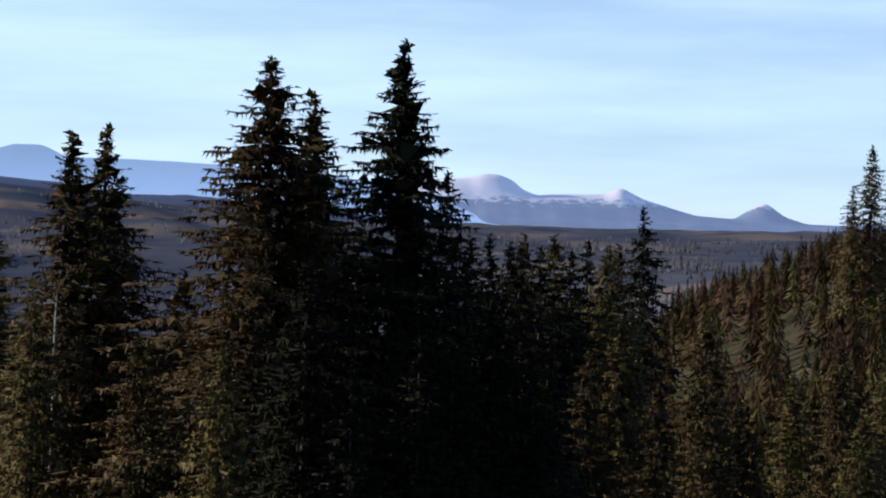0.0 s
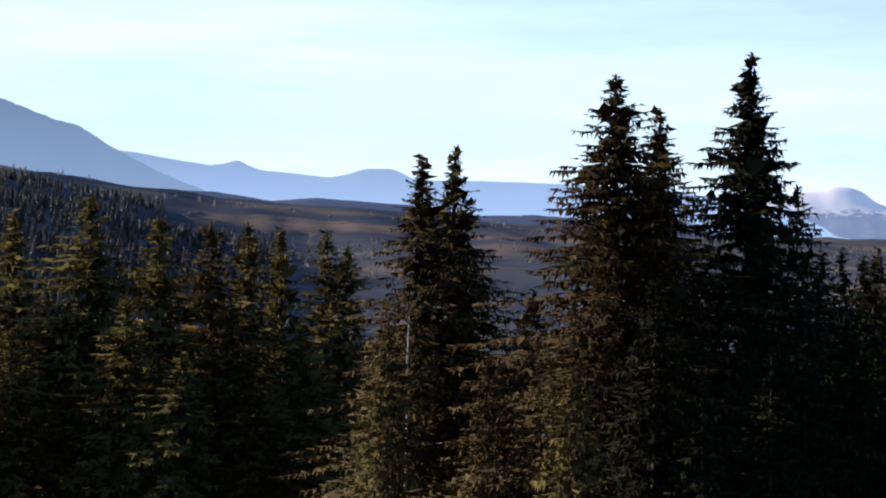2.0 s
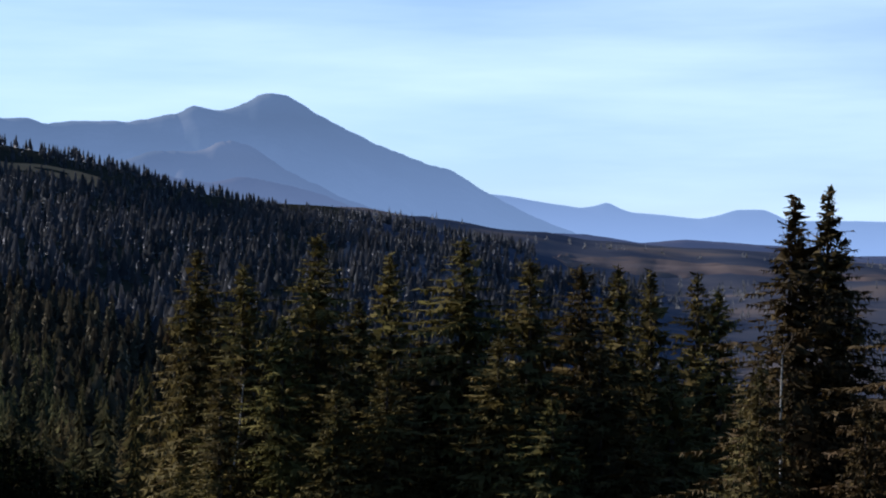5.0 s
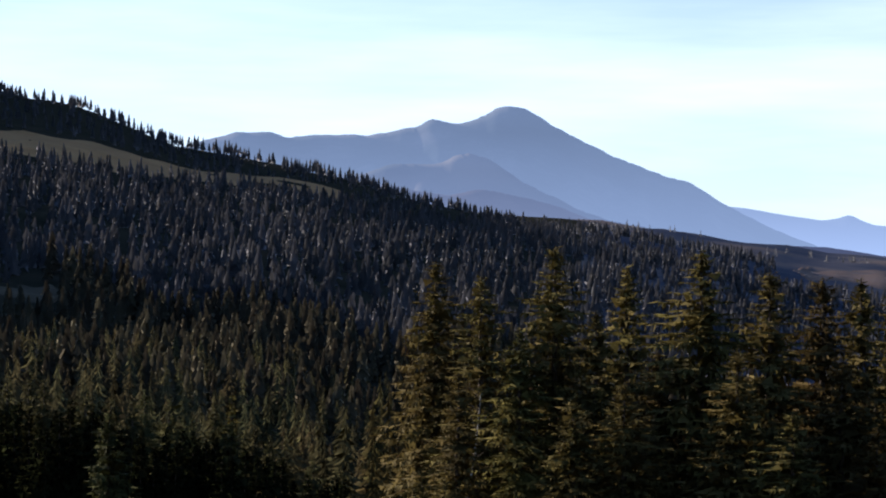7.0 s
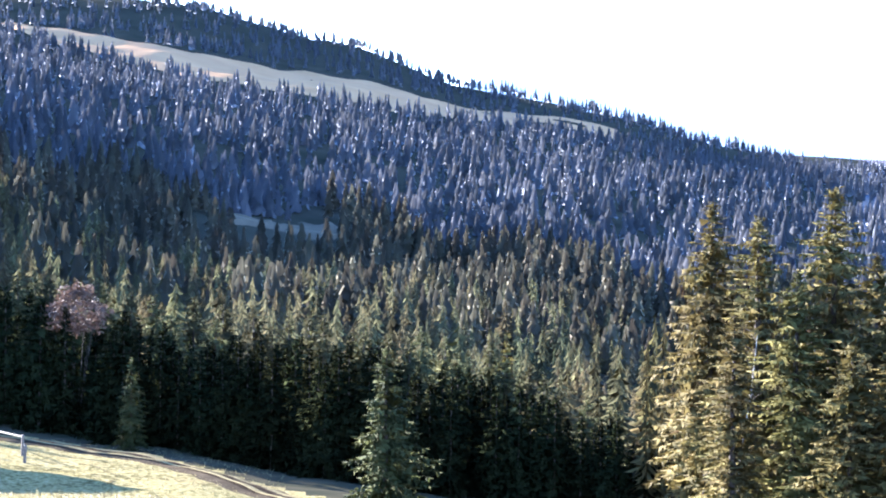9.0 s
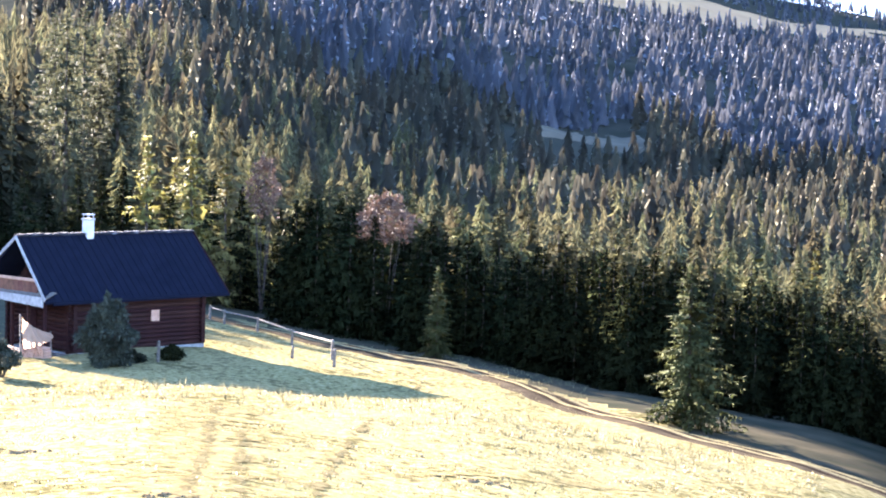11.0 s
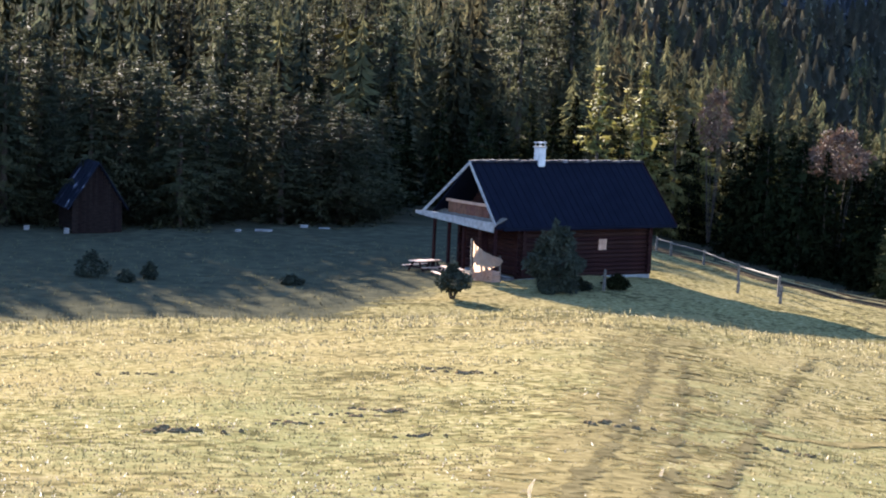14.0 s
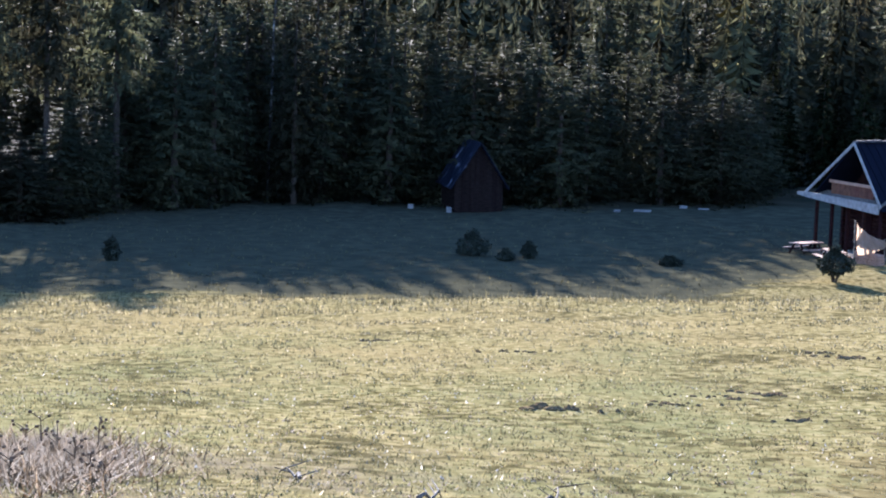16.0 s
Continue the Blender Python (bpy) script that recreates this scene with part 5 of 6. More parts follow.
def ribbon(name, label, stops, mat, lift, width):
    """A strip draped on the ground along bearings and distances."""
    A = np.linspace(stops[0][0], stops[-1][0], 160)
    sa = np.array(sorted(stops))
    rr = np.interp(A, sa[:, 0], sa[:, 1])
    rr = np.convolve(np.pad(rr, 6, mode="edge"), np.ones(13) / 13, "valid")
    x, y = -np.sin(np.radians(A)) * rr, np.cos(np.radians(A)) * rr
    tx, ty = np.gradient(x), np.gradient(y)
    ln = np.hypot(tx, ty)
    nx, ny = -ty / ln, tx / ln
    rows = []
    for s in np.linspace(-0.5, 0.5, 7):
        w = width * s * (1 + 0.18 * wave(x, y, 5, 3 + s))
        px, py = x + nx * w, y + ny * w
        rows.append(np.stack([px, py, ground_z(px, py) + lift * (1 - (2 * s) ** 4)], 1))
    v = np.concatenate(rows)
    f = grid_faces(7, len(A))
    ob = new(name, mesh_from(name, v, f, mat, True))
    tagged(ob, label, "track", kind="structure")


ribbon("road", "bare earth farm track across the meadow", ((52.5, 127), (51.5, 123.5), (48.4, 114.5), (46.9, 111), (44.8, 105.5), (42.8, 96), (40.6, 87), (38.3, 81.5), (35, 77), (30, 71), (24, 68)), TRACK, 0.06, 3.0)
ribbon("road_rut", "dark wheel rut of the farm track", ((51.5, 124.7), (48.4, 115.7), (46.9, 112.2), (44.8, 106.7), (42.8, 97.2), (40.6, 88.2), (38.3, 82.7), (35, 78.2), (30, 72.2)), RUT, 0.075, 0.8)
ribbon("road_rut_inner", "dark wheel rut of the farm track", ((51.5, 122.7), (48.4, 113.7), (46.9, 110.2), (44.8, 104.7), (42.8, 95.2), (40.6, 86.2), (38.3, 80.7), (35, 76.2), (30, 70.2)), RUT, 0.075, 0.7)
ribbon("road_verge", "pale dry grass verge of the farm track", ((51.5, 126.2), (48.4, 117.2), (46.9, 113.7), (44.8, 108.2), (42.8, 98.7), (40.6, 89.7), (38.3, 84.2), (35, 79.7), (30, 73.7)), CROWN, 0.05, 0.8)
ribbon("road_crown", "pale grass strip between the wheel ruts", ((51.5, 123.7), (48.4, 114.7), (46.9, 111.2), (44.8, 105.7), (42.8, 96.2), (40.6, 87.2), (38.3, 81.7), (35, 77.2), (30, 71.2)), CROWN, 0.1, 0.55)


def ragged(m, amount):
    """Lets the ground show through at the edges of a worn strip and in patches, by its attribute "cover"."""
    n, l = m.node_tree.nodes, m.node_tree.links
    cover, spot, sway, soft, clear, mix = (n.new("ShaderNode" + k) for k in ("Attribute", "TexNoise", "Math", "MapRange", "BsdfTransparent", "MixShader"))
    place = n.new("ShaderNodeTexCoord")
    cover.attribute_name = "cover"
    spot.inputs["Scale"].default_value, spot.inputs["Detail"].default_value = 1.6, 8.0
    l.new(place.outputs["Object"], spot.inputs["Vector"])
    sway.operation = "MULTIPLY_ADD"
    sway.inputs[1].default_value = 2.6
    l.new(spot.outputs["Fac"], sway.inputs[0])
    l.new(cover.outputs["Fac"], sway.inputs[2])
    soft.inputs[1].default_value, soft.inputs[2].default_value = 2.15 - amount, 2.45 - amount
    l.new(sway.outputs[0], soft.inputs[0])
    l.new(soft.outputs[0], mix.inputs[0])
    l.new(clear.outputs[0], mix.inputs[1])
    l.new(n["Principled BSDF"].outputs[0], mix.inputs[2])
    l.new(mix.outputs[0], n["Material Output"].inputs["Surface"])
    return m


def drape(name, label, points, width, mat, lift=0.02, n=140):
    """A worn strip laid on the ground along a line of (bearing, distance)."""
    p = np.array([polar(a, r_) for a, r_ in points])
    d = np.concatenate([[0], np.cumsum(np.hypot(*np.diff(p, axis=0).T))])
    s = np.linspace(0, d[-1], n)
    x, y = np.interp(s, d, p[:, 0]), np.interp(s, d, p[:, 1])
    k = np.ones(13) / 13
    x, y = (np.convolve(np.pad(v, 6, mode="edge"), k, "valid") for v in (x, y))
    tx, ty = np.gradient(x), np.gradient(y)
    ln = np.hypot(tx, ty)
    nx, ny = -ty / ln, tx / ln
    rows, cover = [], []
    for q in np.linspace(-0.5, 0.5, 9):
        w = width * q
        px, py = x + nx * w, y + ny * w
        rows.append(np.stack([px, py, ground_z(px, py) + lift], 1))
        cover.append((1 - abs(2 * q)) * np.minimum(1, np.minimum(s, d[-1] - s) / 4))
    me = mesh_from(name, np.concatenate(rows), grid_faces(9, n), mat, True)
    me.attributes.new("cover", "FLOAT", "POINT").data.foreach_set("value", np.concatenate(cover).astype(np.float32))
    tagged(new(name, me), label, "track", kind="structure")


WORN = ragged(material("worn_grass", ((0.3, (0.095, 0.077, 0.034)), (0.5, (0.165, 0.132, 0.058)), (0.7, (0.225, 0.18, 0.082))), scale=3.5, rough=1.0, bump=0.6, detail=10, spec=0.0), 0.35)
BARE = ragged(material("bare_rut_earth", ((0.3, (0.07, 0.057, 0.027)), (0.7, (0.15, 0.123, 0.06))), scale=4, rough=1.0, bump=0.6, detail=8, spec=0.0), 0.15)
TRAILS = (
    ("trail_broad", 5.0, WORN, ((56.6, 18), (55.0, 23), (53.4, 31), (52.3, 41), (52.0, 51), (51.6, 58))),
    ("trail_worn", 0.9, BARE, ((57.0, 19), (54.6, 24), (53.3, 30), (52.76, 35), (52.31, 42.5), (52.18, 49.5), (51.9, 58))),
    ("trail_second", 0.8, BARE, ((53.0, 19), (51.6, 25), (51.3, 34.5), (51.29, 43.5), (51.2, 52))),
    ("trail_third", 0.8, BARE, ((51.0, 21), (49.77, 27.5), (49.02, 36.5), (48.09, 48), (47.4, 57))),
    ("trail_cross", 1.2, WORN, ((53, 33), (47, 36), (42, 40), (37, 44))),
    ("trail_cross_far", 1.2, WORN, ((50, 41), (46, 42), (42, 46), (37, 50))),
    ("trail_faint", 1.0, WORN, ((46, 22), (44, 31), (42, 40))),
    ("trail_turning", 0.5, BARE, ((48.5, 102), (47.3, 101), (46.4, 98), (45.9, 94), (46.1, 90), (46.9, 86))),
)
for nm, wd, mt, pts in TRAILS:
    drape(nm, "brown worn wheel trail through the meadow", pts, wd, mt, 0.012 if wd > 2 else 0.02)


def on_trail(x, y):
    """How bare the ground is: 1 on a trail, falling off beside it."""
    bare = np.zeros(len(x))
    for nm, wd, mt, pts in TRAILS:
        p = np.array([polar(a, r_) for a, r_ in pts])
        for (ax, ay), (bx, by) in zip(p, p[1:]):
            t = np.clip(((x - ax) * (bx - ax) + (y - ay) * (by - ay)) / ((bx - ax) ** 2 + (by - ay) ** 2), 0, 1)
            far = np.hypot(x - ax - t * (bx - ax), y - ay - t * (by - ay))
            bare = np.maximum(bare, np.clip(1.2 - far / (wd * 0.6), 0, 1))
    return bare


# ---------------------------------------------------------------- grass
GRASS = material("grass_blades", ((0.0, (0.055, 0.044, 0.02)), (0.25, (0.145, 0.124, 0.054)), (0.5, (0.235, 0.20, 0.09)), (0.75, (0.295, 0.243, 0.118)), (1.0, (0.43, 0.37, 0.225))), scale=1, rough=0.9, spec=0.0, through_light=0.2, by_tone=True)
GREEN = material("green_grass_blades", ((0.0, (0.04, 0.045, 0.018)), (0.3, (0.12, 0.122, 0.046)), (0.6, (0.21, 0.20, 0.085)), (0.85, (0.29, 0.265, 0.13)), (1.0, (0.60, 0.54, 0.38))), scale=1, rough=0.9, spec=0.0, through_light=0.25, by_tone=True)
LEAF = material("bleached_leaves", ((0.6, (0.34, 0.29, 0.20)), (1.0, (0.68, 0.64, 0.54))), scale=1, rough=0.8, spec=0.1, through_light=0.3, by_tone=True)
STRAW = material("dead_stalks", ((0.0, (0.05, 0.035, 0.017)), (0.5, (0.135, 0.086, 0.042)), (0.8, (0.25, 0.175, 0.095)), (1.0, (0.40, 0.32, 0.19))), scale=1, rough=0.85, spec=0.1, through_light=0.2, by_tone=True)


def blades(name, label, x, y, h, w, tone, mat, per=5, lean=0.5, seed=1):
    rng = np.random.default_rng(seed)
    z = ground_z(x, y)
    tris, tones, ups = [], [], []
    for k in range(per):
        a = rng.uniform(0, 2 * pi, len(x))
        b = a + rng.uniform(0.8, 2.4, len(x))
        hh = h * rng.uniform(0.55, 1.25, len(x))
        base = np.stack([x + np.cos(a) * w * 1.2, y + np.sin(a) * w * 1.2, z - 0.02], 1)
        side = np.stack([np.cos(b), np.sin(b), 0 * b], 1) * (w * rng.uniform(0.25, 0.6, len(x)))[:, None]
        tip = base + np.stack([np.cos(a) * hh * lean * rng.uniform(0, 1.4, len(x)), np.sin(a) * hh * lean * rng.uniform(0, 1.4, len(x)), hh], 1)
        tri = np.stack([base - side, base + side, tip], 1)
        flat = np.cross(tri[:, 1] - tri[:, 0], tri[:, 2] - tri[:, 0])
        turned = (flat * base).sum(1) > 0
        tri[turned] = tri[turned][:, ::-1]
        tris.append(tri)
        up = np.array([0, 0, 1.0]) + rng.normal(0, 0.22, (len(x), 3))
        ups.append(np.repeat(up / np.linalg.norm(up, axis=1)[:, None], 3, axis=0))
        tones.append(np.clip(tone + rng.normal(0, 0.1, len(x)), 0, 1))
    return tagged(tri_object(name, np.concatenate(tris), mat, tone=np.concatenate(tones), normals=np.concatenate(ups).astype(np.float32)), label, "grass", kind="stuff")


rng = np.random.default_rng(41)
n = 62000
ga = rng.uniform(34, 87, n)
gr = 15 + 53 * rng.uniform(0, 1, n) ** 1.15
gx, gy = -np.sin(np.radians(ga)) * gr, np.cos(np.radians(ga)) * gr
mottle = wave(gx, gy, 2.3, 4) * 0.5 + wave(gx, gy, 7.5, 6) * 0.5
gt = np.clip(0.56 + 0.2 * mottle + rng.normal(0, 0.15, n) + np.clip((gr - 38) / 60, -0.15, 0.18), 0, 1)
keep = rng.uniform(0, 1, n) > 0.35 * on_trail(gx, gy)
gt = gt - 0.14 * on_trail(gx, gy)
blades("meadow_grass", "short dry yellow-green meadow grass", gx[keep], gy[keep], rng.uniform(0.014, 0.05, n)[keep] * (1 + gr[keep] / 90), rng.uniform(0.012, 0.024, n)[keep] * (1 + gr[keep] / 26), gt[keep], GRASS, per=3, lean=1.1, seed=42)
# greener growth in patches on the nearer meadow
n = 46000
ga, gr = rng.uniform(44, 87, n), 16 + 30 * rng.uniform(0, 1, n) ** 1.1
gx, gy = -np.sin(np.radians(ga)) * gr, np.cos(np.radians(ga)) * gr
keep = (wave(gx, gy, 5, 15) + 0.6 * wave(gx, gy, 1.7, 16) + rng.normal(0, 0.35, n) - np.clip((gr - 33) / 12, -0.5, 1) > -0.1) & (on_trail(gx, gy) < 0.4)
blades("green_grass", "patches of fresh green grass in the dry meadow", gx[keep], gy[keep], rng.uniform(0.014, 0.055, n)[keep], rng.uniform(0.016, 0.034, n)[keep], rng.uniform(0.0, 1.0, n)[keep] ** np.where(wave(gx, gy, 0.9, 33) > 0.25, 2.2, 0.8)[keep], GREEN, per=3, lean=1.2, seed=47)
# taller seed heads standing along the brow of the meadow
n = 5200
ga = rng.uniform(36, 87, n)
gr = rng.uniform(55, 70, n)
gx, gy = -np.sin(np.radians(ga)) * gr, np.cos(np.radians(ga)) * gr
keep = (wave(gx, gy, 4, 9) + rng.normal(0, 0.4, n)) > 0.1
blades("brow_grass", "taller dry grass stems along the brow of the meadow", gx[keep], gy[keep], rng.uniform(0.10, 0.32, n)[keep], np.full(n, 0.03)[keep], rng.uniform(0.2, 0.9, n)[keep], GRASS, per=3, lean=0.25, seed=43)
# lower meadow in the hollow, blades toned darker for its shade
n = 14000
ga = rng.uniform(41, 87, n)
gr = rng.uniform(66, 118, n)
gx, gy = -np.sin(np.radians(ga)) * gr, np.cos(np.radians(ga)) * gr
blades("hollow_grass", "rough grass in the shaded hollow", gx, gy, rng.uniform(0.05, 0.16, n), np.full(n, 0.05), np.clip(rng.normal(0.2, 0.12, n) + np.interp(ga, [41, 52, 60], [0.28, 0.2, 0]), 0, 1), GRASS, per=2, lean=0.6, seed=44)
# broken tussocks and clods, toned dark for the shadows behind them
n = 1900
ga, gr = rng.uniform(35, 86, n), rng.uniform(17, 58, n)
gx, gy = -np.sin(np.radians(ga)) * gr, np.cos(np.radians(ga)) * gr
cl = (wave(gx, gy, 11, 12) + 0.5 * wave(gx, gy, 4, 13) + rng.normal(0, 0.3, n)) > 0.3
sub = np.repeat(np.flatnonzero(cl), 22)
tang = rng.normal(0, 0.6, len(sub))
px, py = gx[sub] + rng.normal(0, 0.13, len(sub)) + tang * 0.5, gy[sub] + rng.normal(0, 0.13, len(sub)) + tang * 0.8
blades("tussocks", "flat tussocks scattered in the meadow, toned dark as their shadows", px, py, rng.uniform(0.012, 0.035, len(sub)), np.full(len(sub), 0.04), np.clip(rng.normal(0.14, 0.1, len(sub)), 0, 1), GRASS, per=2, lean=3.0, seed=45)

# flattened dark sods and bright dead leaves on the nearer meadow
n = 5200
ga, gr = rng.uniform(44, 87, n), 17.5 + 27 * rng.uniform(0, 1, n) ** 1.2
gx, gy = -np.sin(np.radians(ga)) * gr, np.cos(np.radians(ga)) * gr
cl = (wave(gx, gy, 6, 52) + 0.6 * wave(gx, gy, 2.2, 53) + rng.normal(0, 0.4, n) - np.clip((gr - 34) / 14, 0, 1)) > 0.35
sub = np.repeat(np.flatnonzero(cl), 9)
wide = rng.normal(0, 0.16, len(sub))
px, py = gx[sub] + wide * np.cos(np.radians(ga[sub])) + rng.normal(0, 0.05, len(sub)), gy[sub] + wide * np.sin(np.radians(ga[sub])) + rng.normal(0, 0.05, len(sub))
blades("dark_sods", "dark trodden sods scattered over the near meadow", px, py, rng.uniform(0.015, 0.04, len(sub)), np.full(len(sub), 0.05), np.clip(rng.normal(0.06, 0.06, len(sub)), 0, 1), STRAW, per=2, lean=2.2, seed=54)
n = 9000
ga, gr = rng.uniform(44, 87, n), 17.5 + 24 * rng.uniform(0, 1, n) ** 1.5
gx, gy = -np.sin(np.radians(ga)) * gr, np.cos(np.radians(ga)) * gr
keep = (wave(gx, gy, 7, 61) + rng.normal(0, 0.5, n)) > 0.1
blades("dead_leaves", "small bleached dead leaves strewn in the grass", gx[keep], gy[keep], rng.uniform(0.02, 0.06, n)[keep], rng.uniform(0.03, 0.06, n)[keep], rng.uniform(0.7, 1.0, n)[keep], LEAF, per=1, lean=1.2, seed=62)

# weeds at the near edge of the meadow
n = 2600
ga, gr = rng.normal(81.6, 1.5, n), rng.normal(21.5, 1.3, n)
gx, gy = -np.sin(np.radians(ga)) * gr, np.cos(np.radians(ga)) * gr
blades("dead_weeds", "heap of dead brown weeds and straw", gx, gy, rng.uniform(0.05, 0.24, n), np.full(n, 0.022), np.clip(rng.normal(0.3, 0.26, n), 0, 1), STRAW, per=4, lean=1.9, seed=46)


def stalk(a, r_, h, bend, seed):
    """A dry branching weed stalk."""
    rnd = random.Random(seed)
    x, y = polar(a, r_)
    z = gz(x, y)
    bm = bmesh.new()
    top = Vector((x + bend * h, y, z + h))
    pole(bm, (x, y, z - 0.05), top, 0.014, 0.006, 6)
    for k in range(7):
        q = rnd.uniform(0.35, 0.95)
        p = Vector((x + bend * h * q, y, z + h * q))
        ang = rnd.uniform(0, 2 * pi)
        e = p + Vector((cos(ang) * 0.14, sin(ang) * 0.14, 0.1)) * rnd.uniform(0.5, 1.2)
        pole(bm, p, e, 0.007, 0.003, 5)
        bmesh.ops.create_icosphere(bm, subdivisions=1, radius=0.022, matrix=Matrix.Translation(e))
    ob = part("weed_stalk", bm, STALK)
    tagged(ob, "dry brown weed stalk with seed heads", "weed", "weed stalks at the meadow edge")


STALK = material("brown_stalk", ((0.3, (0.10, 0.06, 0.035)), (0.7, (0.22, 0.14, 0.08))), scale=8, rough=0.9)
for k in range(10):
    stalk(79.8 + (k * 0.47) % 4.0, 19.6 + (k * 0.83) % 4.5, 0.2 + 0.05 * (k % 5), (-0.3, 0.15, 0.35, -0.1)[k % 4], k)


def branch(a, r_, length, turn, mat, seed, label):
    """A fallen branch with a few side twigs, lying in the grass."""
    rnd = random.Random(seed)
    x, y = polar(a, r_)
    bm = bmesh.new()
    pts = []
    for k in range(6):
        q = k / 5
        px, py = x + cos(turn + 0.25 * q) * length * q, y + sin(turn + 0.25 * q) * length * q
        pts.append(Vector((px, py, gz(px, py) + 0.05 + 0.04 * sin(k * 2.1))))
    for k, (p, q) in enumerate(zip(pts, pts[1:])):
        pole(bm, p, q, 0.024 - 0.0035 * k, 0.0205 - 0.0035 * k, 7)
        if k > 1:
            s = rnd.choice((-1, 1))
            e = p + Vector((cos(turn + s * 0.8), sin(turn + s * 0.8), 0.06)) * rnd.uniform(0.2, 0.45)
            pole(bm, p, e, 0.010, 0.004, 6)
    ob = part("fallen_branch", bm, mat)
    tagged(ob, label, "branch", "fallen branches")


for a, r_, ln, turn, mat, lab in ((66.6, 19.8, 1.5, 2.4, BARK, "dark fallen branch lying in the grass"), (64.2, 19.6, 0.9, 1.6, GREYWOOD, "pale grey fallen branch lying in the grass"), (74, 20.4, 0.8, 2.9, GREYWOOD, "pale grey fallen branch lying in the grass"), (70.4, 19.3, 0.7, 2.2, GREYWOOD, "pale grey fallen branch lying in the grass"), (68.2, 19.3, 1.2, 0.6, BARK, "dark fallen branch lying in the grass")):
    branch(a, r_, ln, turn, mat, int(a * 10), lab)


def pale_scrap(a, r_, h):
    """A curved pale strip standing up in the grass, like peeled bark."""
    x, y = polar(a, r_)
    z = gz(x, y)
    bm = bmesh.new()
    rows = []
    for k in range(9):
        q = k / 8
        ang = -0.6 + q * 1.9
        c = Vector((x - 0.5 * h * cos(ang) * 0.6, y - 0.3 * h * cos(ang) * 0.6, z + h * q))
        w = 0.02 * sin(pi * (0.12 + 0.8 * q))
        rows.append([bm.verts.new(c + Vector((sx * w * 0.7, sx * w, sy * 0.0)) + Vector((sy * 0.012, -sy * 0.012, 0))) for sx, sy in ((-1, -1), (1, -1), (1, 1), (-1, 1))])
    for p, q in zip(rows, rows[1:]):
        for i in range(4):
            bm.faces.new((p[i], p[(i + 1) % 4], q[(i + 1) % 4], q[i]))
    bm.faces.new(rows[0][::-1])
    bm.faces.new(rows[-1])
    ob = part("bark_strip", bm, PEEL)
    tagged(ob, "curled pale strip of bark in the grass", "bark", "pale scraps in the meadow")


PEEL = material("peeled_bark", ((0.3, (0.55, 0.47, 0.33)), (0.7, (0.78, 0.70, 0.52))), scale=9, rough=0.8, through_light=0.4)
pale_scrap(55.5, 23.5, 0.26)
pale_scrap(58.3, 20.4, 0.14)
pale_scrap(51.7, 27, 0.12)


def clod(a, r_, w, h):
    """A few broken lumps of earth lying together, drawn out across the slope."""
    x, y = polar(a, r_)
    ob = new("earth_clod")
    ob.location = (x, y, gz(x, y))
    tagged(ob, "dark clods of earth thrown up in the meadow", "clod", "earth clods in the meadow")
    rnd = random.Random(int(a * 100))
    for k in range(13):
        bm = bmesh.new()
        along, deep, size = rnd.gauss(0, 1.5 * w), rnd.gauss(0, 0.8 * w), w * rnd.uniform(0.15, 0.48)
        cx, cy = cos(radians(a)) * along - sin(radians(a)) * deep, sin(radians(a)) * along + cos(radians(a)) * deep
        base = gz(x + cx, y + cy) - gz(x, y)
        for v in bmesh.ops.create_icosphere(bm, subdivisions=2, radius=1)["verts"]:
            f = 1 + 0.55 * noise.noise(v.co * 2.6 + Vector((a, k, 0)))
            v.co = Vector((cx + v.co.x * size * f, cy + v.co.y * size * f, base + max(v.co.z, -0.3) * h * 0.42 * f * rnd.uniform(0.8, 1.2)))
        part("lump", bm, CLOD, ob)


CLOD = material("dark_earth", ((0.3, (0.10, 0.07, 0.036)), (0.7, (0.18, 0.13, 0.07))), scale=9, rough=1.0, bump=0.8, spec=0.0)
for a, r_, w, h in ((65.9, 30.5, 0.26, 0.13), (60.25, 34.5, 0.22, 0.08), (61.6, 33.6, 0.2, 0.07), (57.96, 41.5, 0.24, 0.1), (58.5, 42.5, 0.16, 0.08), (71.84, 45, 0.18, 0.08), (67.59, 42, 0.18, 0.08), (53.6, 32.5, 0.22, 0.12), (62.9, 32.2, 0.2, 0.07), (59.2, 30.5, 0.16, 0.08), (48.0, 33, 0.2, 0.08), (44.2, 42, 0.25, 0.09)):
    clod(a, r_, w, h)


